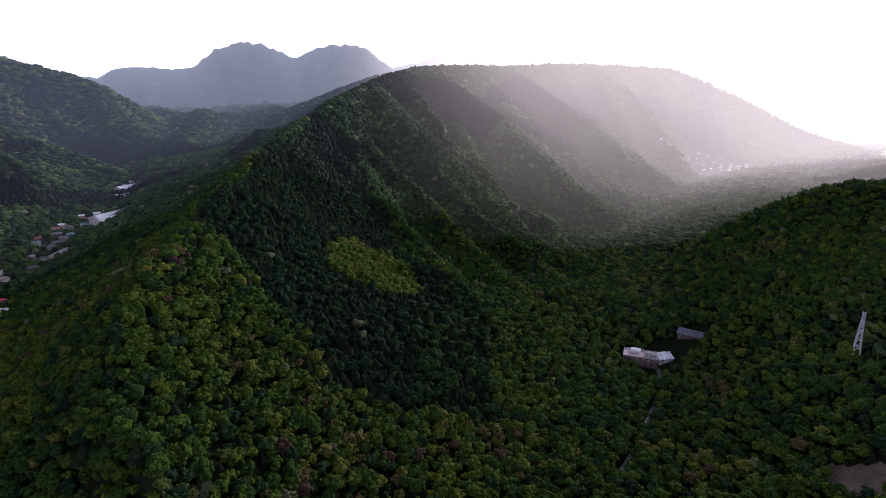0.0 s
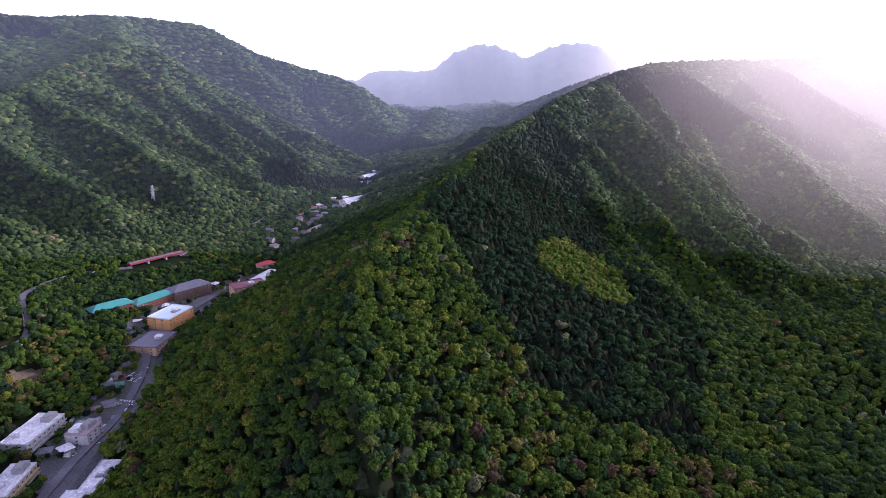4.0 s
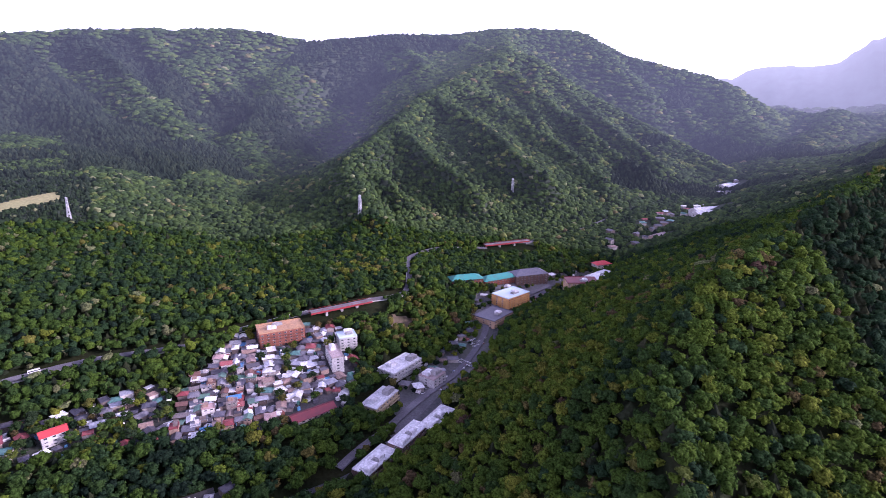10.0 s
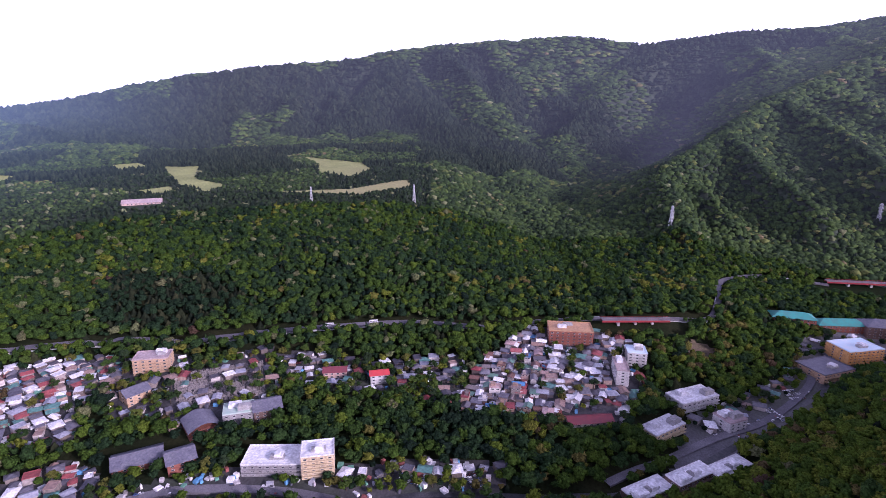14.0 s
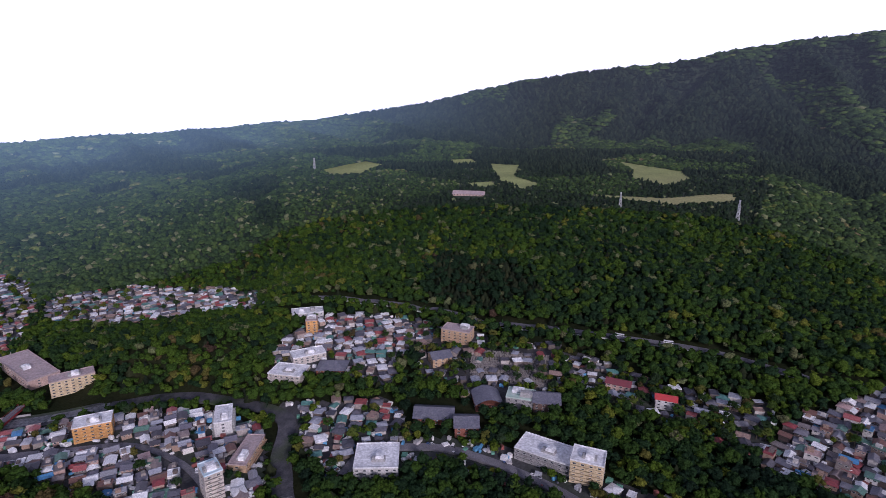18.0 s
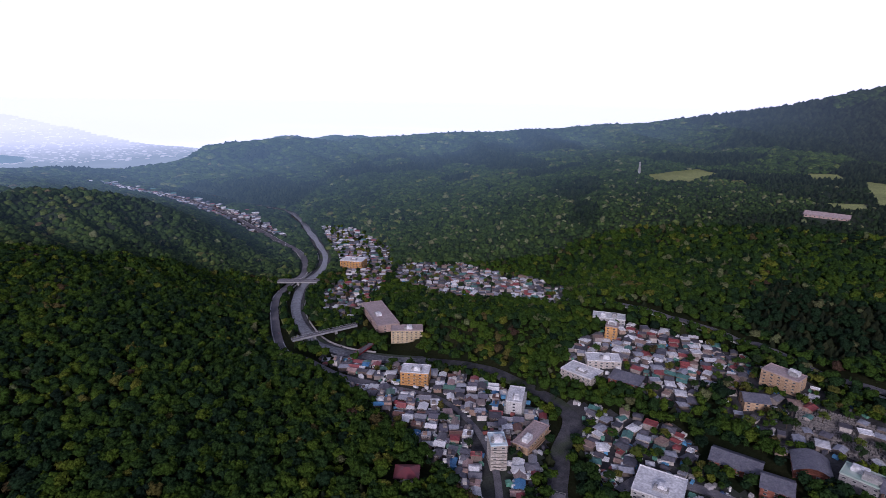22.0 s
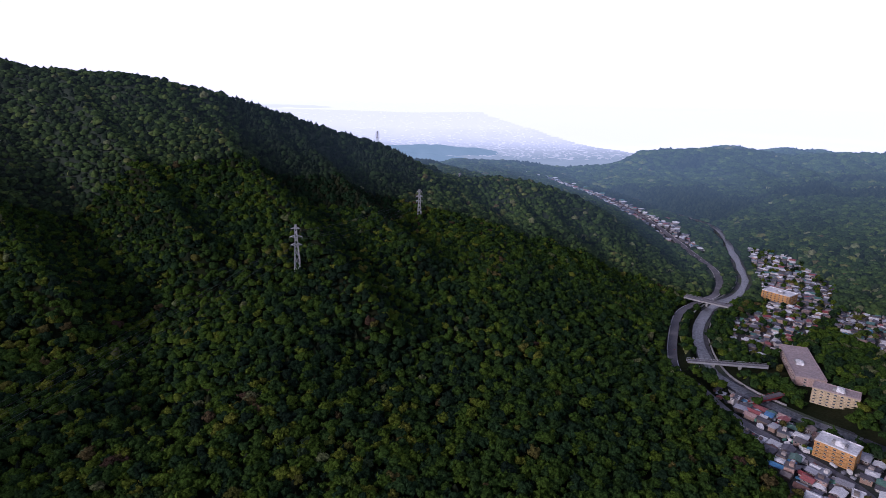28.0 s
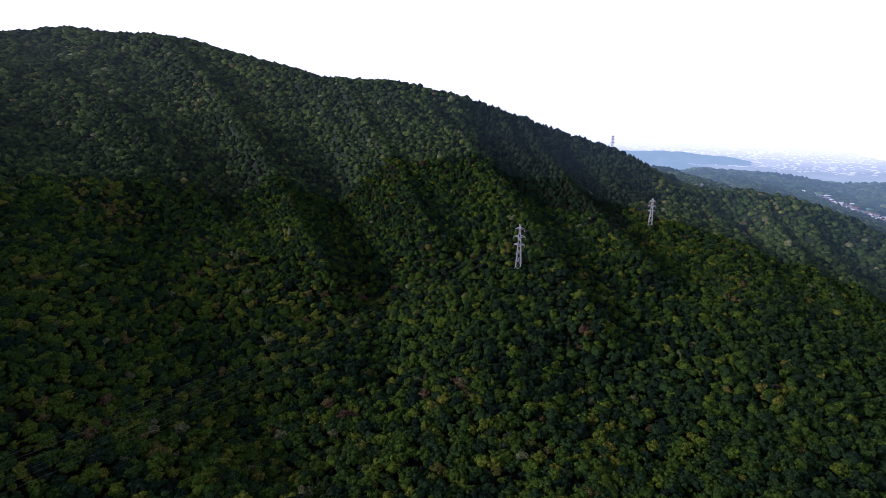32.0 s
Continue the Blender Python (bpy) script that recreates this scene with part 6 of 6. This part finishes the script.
RED_STEEL = material("red_painted_steel", (0.30, 0.035, 0.04), 0.55, second=(0.2, 0.035, 0.035), scale=0.3)


def bridge(label, a, b, za, zb, width, steel, piers):
    """A road or foot bridge from a to b: deck, two girders, two rails, piers down to the ground."""
    p, q = at(*a), at(*b)
    mid, l = (p + q) / 2, (q - p).length
    turn = math.degrees(math.atan2(q.y - p.y, q.x - p.x))
    zc = (za + zb) / 2
    t = thing("bridge", pose(mid.x, mid.y, zc, 0, 0, turn), label, "bridge")
    part("deck", box(-l / 2, l / 2, -width / 2, width / 2, -0.5, 0), ASPHALT, t)
    for s in (-1, 1):
        y = s * (width / 2 - 0.2)
        part("girder", box(-l / 2, l / 2, y - 0.25, y + 0.25, -2.0, -0.5), steel, t)
        rail = box(-l / 2, l / 2, y - 0.05, y + 0.05, 0.85, 1.0)
        part("top_rail", rail, steel, t)
        for k in range(int(l / 3) + 1):
            x = -l / 2 + 0.1 + (l - 0.2) * k / int(l / 3)
            part("post", box(x - 0.06, x + 0.06, y - 0.06, y + 0.06, 0, 0.86), steel, t)
    for k in range(piers):
        x = (k + 1) / (piers + 1) * l - l / 2
        part("pier", box(x - 0.9, x + 0.9, -width / 3, width / 3, -zc - 6 if zc > 20 else -6, -2.0), CONCRETE, t)
    return t


bridge("red-girdered road bridge over a wooded ravine", (72.2, 416), (65.6, 436), 38, 38, 5.5, RED_STEEL, 3)
bridge("red-girdered road bridge high on the far slope", (53.2, 612), (48.6, 642), 40, 40, 5.5, RED_STEEL, 2)
bridge("grey footbridge across the gravel river", (170.6, 446), (163.6, 468), 3.5, 3.5, 4, STEEL, 2)
bridge("grey road bridge across the river", (171.6, 612), (167.4, 602), 3, 3, 9, CONCRETE, 1)
bridge("red footbridge beside the riverside houses", (164.4, 400), (162.0, 424), 4, 4, 4, RED_STEEL, 1)
bridge("low grey bridge at the mouth of the brook", (146, 250), (139, 246), 3.5, 3.5, 7, CONCRETE, 1)


# ---- lattice towers and lines ----
def strut(bm, a, b, w):
    a, b = Vector(a), Vector(b)
    q = (b - a).to_track_quat("Z", "Y").to_matrix()
    r = [q @ Vector((x * w, y * w, 0)) for x, y in ((-1, -1), (1, -1), (1, 1), (-1, 1))]
    lo, hi = [bm.verts.new(a + k) for k in r], [bm.verts.new(b + k) for k in r]
    for i in range(4):
        bm.faces.new((lo[i], lo[(i + 1) % 4], hi[(i + 1) % 4], hi[i]))
    bm.faces.new(lo[::-1])
    bm.faces.new(hi)


TOPS = []


def pylon(h, d, tall, turn, fat=1.0):
    p = at(h, d)
    z = level(p.x, p.y)
    t = thing("pylon", pose(p.x, p.y, z, 0, 0, turn), "tall grey steel lattice pylon standing among trees", "pylon", "pylons of the power line")
    half = lambda u: (0.052 * tall) * (1 - u) ** 1.2 + 0.5
    w = 0.16 * fat
    cor = ((-1, -1), (1, -1), (1, 1), (-1, 1))
    us = [0, 0.2, 0.37, 0.52, 0.65, 0.77, 0.88, 1.0]
    for x, y in cor:
        bm = bmesh.new()
        rings = [[bm.verts.new((x * half(u) + i * w * 1.5, y * half(u) + j * w * 1.5, u * tall - (1.5 if u == 0 else 0))) for i, j in cor] for u in us]
        for lo, hi in zip(rings, rings[1:]):
            for i in range(4):
                bm.faces.new((lo[i], lo[(i + 1) % 4], hi[(i + 1) % 4], hi[i]))
        bm.faces.new(rings[0][::-1])
        bm.faces.new(rings[-1])
        part("leg", bm, STEEL, t)
    for a, b in zip(us, us[1:]):
        for i in range(4):
            (x0, y0), (x1, y1) = cor[i], cor[(i + 1) % 4]
            bm = bmesh.new()
            strut(bm, (x0 * half(a), y0 * half(a), a * tall), (x1 * half(b), y1 * half(b), b * tall), w)
            strut(bm, (x1 * half(a), y1 * half(a), a * tall), (x0 * half(b), y0 * half(b), b * tall), w)
            part("brace", bm, STEEL, t)
    for u, arm in ((0.60, 0.105), (0.76, 0.115), (0.92, 0.085)):
        for s in (-1, 1):
            bm = bmesh.new()
            tip = (s * arm * tall, 0, u * tall)
            for y in (-1, 1):
                strut(bm, (s * half(u), y * half(u), u * tall - 0.4), tip, w)
                strut(bm, (s * half(u), y * half(u), u * tall + 1.3), tip, w)
            part("cross_arm", bm, STEEL, t)
            part("insulator", box(tip[0] - 0.12, tip[0] + 0.12, -0.12, 0.12, u * tall - 2.2, u * tall), CONCRETE, t)
    TOPS.append((p, z, tall, turn))


for row in ((212.2, 452, 43, 25), (199.3, 612, 33, 25), (195.1, 900, 27, 20), (203.6, 815, 24, 25), (320.5, 392, 31, 60), (92.6, 655, 24, 10), (103.2, 652, 20, 10),
            (66.5, 655, 24, 30), (50.5, 830, 24, 30), (134.5, 930, 22, 20)):
    pylon(*row, fat=1.0 if row[1] < 500 else 1.3)
CABLE = material("dull_power_cable", (0.12, 0.12, 0.13), 0.6, metal=0.5)
for i, j in ((0, 1), (1, 2), (0, 4)):
    (p, zp, hp, tp), (q, zq, hq, tq) = TOPS[i], TOPS[j]
    t = thing("power_line", pose(0, 0, 0), "thin sagging power cables between pylons", "power line")
    for u, arm in ((0.60, 0.105), (0.76, 0.115), (0.92, 0.085)):
        for s in (-1, 1):
            cu = bpy.data.curves.new("cable", "CURVE")
            cu.dimensions, cu.bevel_depth, cu.bevel_resolution = "3D", 0.05, 0
            sp = cu.splines.new("POLY")
            a = Vector((p.x + s * arm * hp * math.cos(radians(tp)), p.y + s * arm * hp * math.sin(radians(tp)), zp + u * hp - 2.2))
            b = Vector((q.x + s * arm * hq * math.cos(radians(tq)), q.y + s * arm * hq * math.sin(radians(tq)), zq + u * hq - 2.2))
            sp.points.add(24)
            for k in range(25):
                f = k / 24
                c = a.lerp(b, f)
                sp.points[k].co = (c.x, c.y, c.z - 0.035 * (b - a).length * 4 * f * (1 - f), 1)
            ob = new("cable", cu)
            cu.materials.append(CABLE)
            ob.parent = t

# ---- vehicles ----
PAINT = material("vehicle_paint", (0.6, 0.6, 0.6), 0.3, spec=0.5, by_thing=[(0.70, 0.70, 0.71), (0.75, 0.75, 0.75), (0.05, 0.05, 0.06), (0.45, 0.46, 0.48), (0.68, 0.68, 0.70), (0.20, 0.03, 0.03), (0.05, 0.09, 0.22), (0.30, 0.31, 0.33)])
TYRE = material("rubber_tyre", (0.02, 0.02, 0.02), 0.9)


def car(m, big):
    l, w, h = (10.5, 2.5, 3.0) if big else (4.3, 1.7, 1.45)
    t = thing("bus" if big else "car", m, "white coach driving on the slope road" if big else "parked car on an open yard", "bus" if big else "car", "coaches on the slope road" if big else "cars in the yards")
    bm = bmesh.new()
    if big:
        add_prism(bm, [(-l / 2, 0.35), (l / 2, 0.35), (l / 2, h - 0.3), (l / 2 - 0.4, h), (-l / 2 + 0.2, h), (-l / 2, h - 0.3)], -w / 2, w / 2)
        part("body", bm, R_WHITE, t)
        part("window_band", box(-l / 2 + 0.5, l / 2 + 0.02, -w / 2 - 0.02, w / 2 + 0.02, 1.5, 2.4), GLASS, t)
    else:
        add_prism(bm, [(-l / 2, 0.3), (l / 2, 0.3), (l / 2, 0.7), (l / 2 - 0.9, 0.88), (-l / 2 + 0.1, 0.92), (-l / 2, 0.7)], -w / 2, w / 2)
        part("body", bm, PAINT, t)
        cb = bmesh.new()
        add_prism(cb, [(-l / 2 + 0.3, 0.9), (l / 2 - 1.0, 0.88), (l / 2 - 1.7, h - 0.06), (-l / 2 + 0.7, h - 0.06)], -w / 2 + 0.12, w / 2 - 0.12)
        part("cabin_glass", cb, GLASS, t)
        part("car_roof", box(-l / 2 + 0.65, l / 2 - 1.65, -w / 2 + 0.1, w / 2 - 0.1, h - 0.08, h), PAINT, t)
    r = 0.48 if big else 0.31
    for x in (-l * 0.32, l * 0.32):
        for y in (-w / 2 + 0.1, w / 2 - 0.1):
            wb = bmesh.new()
            bmesh.ops.create_cone(wb, cap_ends=True, segments=10, radius1=r, radius2=r, depth=0.22, matrix=Matrix.Translation((x, y, r)) @ Matrix.Rotation(math.pi / 2, 4, "X"))
            part("wheel", wb, TYRE, t)
    return t


def road_spot(key, f, side):
    pts = smooth_line(ROADS[key][0], 2)
    k = int(f * (len(pts) - 2))
    p, q = pts[k], pts[k + 1] - pts[k]
    n = Vector((-q.y, q.x)).normalized()
    p = p + n * side
    return pose(p.x, p.y, level(p.x, p.y) + 0.85, 0, 0, math.degrees(math.atan2(q.y, q.x)))


first_bus = car(road_spot("slope_road", 0.60, 1.5) @ Matrix.Scale(1 / UNIT, 4), True)
for f, s in ((0.66, 1.5), (0.52, -1.5)):
    copy_thing(first_bus, road_spot("slope_road", f, s))
first_car = car(road_spot("river_road", 0.2, 2.5) @ Matrix.Scale(1 / UNIT, 4), False)
vrng = random.Random(3)
for k in range(26):
    copy_thing(first_car, road_spot(vrng.choice(("river_road", "river_road", "low_road", "brook_road")), vrng.uniform(0.03, 0.62), vrng.choice((-2.2, 2.2))))
YARDS = [(93, 246, 8, 3), (86, 250, 9, 2), (58.5, 338, 7, 3), (55, 372, 8, 2), (53.5, 404, 7, 3), (135, 262, 8, 3), (80, 375, 9, 2), (147, 495, 6, 1), (165.5, 640, 7, 2), (129, 250, 6, 2)]
for h, d, n, rows in YARDS:
    p = at(h, d)
    a = vrng.uniform(0, 180)
    for i in range(n):
        for j in range(rows):
            if vrng.random() < 0.2:
                continue
            x = p.x + (i - n / 2) * 1.7 * math.cos(radians(a)) - j * 3.8 * math.sin(radians(a))
            y = p.y + (i - n / 2) * 1.7 * math.sin(radians(a)) + j * 3.8 * math.cos(radians(a))
            if clear_of_hotels(x, y, 1.5) and min([math.hypot(x - u, y - v) for u, v in BUILT]) > 5.5:
                copy_thing(first_car, pose(x, y, level(x, y) + 0.35, 0, 0, a + 90))

# ---- graveyard on the slope ----
STONE = material("grey_gravestone", (0.19, 0.175, 0.17), 0.7, second=(0.29, 0.265, 0.25), scale=0.8, fine=2.0)
gv, gf, g0 = [], [], 0
grng = np.random.RandomState(8)
for row in range(14):
    for k in range(46):
        h, d = 109.3 + k * 0.19 + grng.uniform(-0.05, 0.05), 331 + row * 2.9 + 0.55 * k * (0.2 if row < 7 else 0.1)
        if grng.uniform() < 0.08:
            continue
        p = at(h, d)
        z = level(p.x, p.y) + 0.2
        for s, a, b in (((0.75, 0.75), -0.3, 0.5), ((0.42, 0.42), 0.5, 0.5 + grng.uniform(0.8, 1.5))):
            gv.append(bx * (s[0], s[1], b - a) + (p.x, p.y, z + a))
            gf.append(bf + g0)
            g0 += 8
tagged(new("gravestones", mesh_from("gravestones", np.vstack(gv), np.vstack(gf), STONE)), "rows of grey stone graves on a terraced slope", "graves", kind="stuff")
drape("graveyard_ground", GRAVES, 4.0, 0.2, PAVING, "grey terraced graveyard ground", "graveyard")

# ---- single trees in the gaps of the town and along the near slopes ----
BARK = material("grey_brown_bark", (0.09, 0.07, 0.055), 0.95, second=(0.06, 0.05, 0.04), scale=2, fine=5)
TREE_LEAF = material("town_tree_foliage", (0.05, 0.08, 0.02), 0.75, fine=1.6, bump=0.4, leafy=0.2, spec=0.12,
                     by_thing=[(0.022, 0.045, 0.012), (0.040, 0.080, 0.014), (0.060, 0.10, 0.016), (0.09, 0.12, 0.02), (0.030, 0.055, 0.014), (0.10, 0.105, 0.02), (0.028, 0.05, 0.02)])


def tree(m, seed, tall):
    rg = random.Random(seed)
    t = thing("tree", m, "round-headed broadleaf tree with a dark short trunk", "tree", "single trees among houses and slopes")
    bm = bmesh.new()
    bmesh.ops.create_cone(bm, cap_ends=True, segments=7, radius1=0.34, radius2=0.16, depth=tall * 0.55 + 1, matrix=Matrix.Translation((0, 0, tall * 0.275 - 0.5)))
    ends = []
    for k in range(5):
        a = k * 1.257 + rg.uniform(-0.3, 0.3)
        e = Vector((math.cos(a) * tall * 0.24, math.sin(a) * tall * 0.24, tall * rg.uniform(0.55, 0.72)))
        strut(bm, (0, 0, tall * 0.36), e, 0.09)
        ends.append(e)
    part("trunk", bm, BARK, t)
    ends += [Vector((rg.uniform(-0.8, 0.8), rg.uniform(-0.8, 0.8), tall * 0.8)) for _ in range(2)] + [Vector((rg.uniform(-1, 1) * tall * 0.2, rg.uniform(-1, 1) * tall * 0.2, tall * rg.uniform(0.5, 0.75))) for _ in range(2)]
    vs, fs, base = [], [], 0
    rgn = np.random.RandomState(seed)
    for e in ends:
        v, f = broad_crown(5, rgn)
        vs.append(v * tall * rg.uniform(0.13, 0.20) + np.array(e))
        fs.append(f + base)
        base += len(v)
    tri = np.vstack(vs)
    n = 260  # loose sprays of leaves that break the outline
    c = tri[rgn.randint(len(tri), size=n)] * 1.02
    sp = c[:, None, :] + rgn.normal(0, 0.34, (n, 3, 3))
    vs.append(sp.reshape(-1, 3))
    fs.append(np.arange(n * 3).reshape(-1, 3) + base)
    ob = new("crown", mesh_from("crown", np.vstack(vs), np.vstack(fs), TREE_LEAF))
    ob.parent = t
    return t


trng = random.Random(21)
firsts = [tree(pose(0, 0, -500), k, 7.5 + k % 3) for k in range(5)]
spots = []
for key, n in (("terrace_mid", 14), ("terrace_west", 16), ("low_road", 10), ("middle", 8), ("spit", 5), ("down_river", 14), ("far", 8), ("brook_side", 8)):
    poly = OUTLINE[key]
    for _ in range(n):
        a, b = trng.sample(poly, 2)
        q = a.lerp(b, trng.random())
        spots.append((q.x, q.y))
for h0, h1, d0, d1, n in ((16, 46, 150, 215, 50), (205, 250, 228, 262, 40), (150, 176, 205, 232, 12)):
    for _ in range(n):
        q = at(trng.uniform(h0, h1), trng.uniform(d0, d1))
        spots.append((q.x, q.y))
spots += GAPS
placed = 0
for x, y in spots:
    if not clear_of_hotels(x, y, 3.0) or min([math.hypot(x - u, y - v) for u, v in BUILT]) < 4.6 or near_line(RIVER, np.array([x]), np.array([y]))[0] < 16:
        continue
    if min([near_line(line, np.array([x]), np.array([y]))[0] - width / 2 for line, width in ROADS.values()]) < 3:
        continue
    if placed >= 290:
        break
    copy_thing(trng.choice(firsts), pose(x, y, level(x, y) + 0.1, 0, 0, trng.uniform(0, 360)))
    placed += 1
for t in firsts:
    for o in (*t.children_recursive, t):
        bpy.data.objects.remove(o)

# ---- from the plan's units to metres ----
for ob in list(scene.collection.objects):
    if ob.parent is None and ob.type not in ("CAMERA", "LIGHT"):
        ob.matrix_basis = Matrix.Scale(UNIT, 4) @ ob.matrix_basis
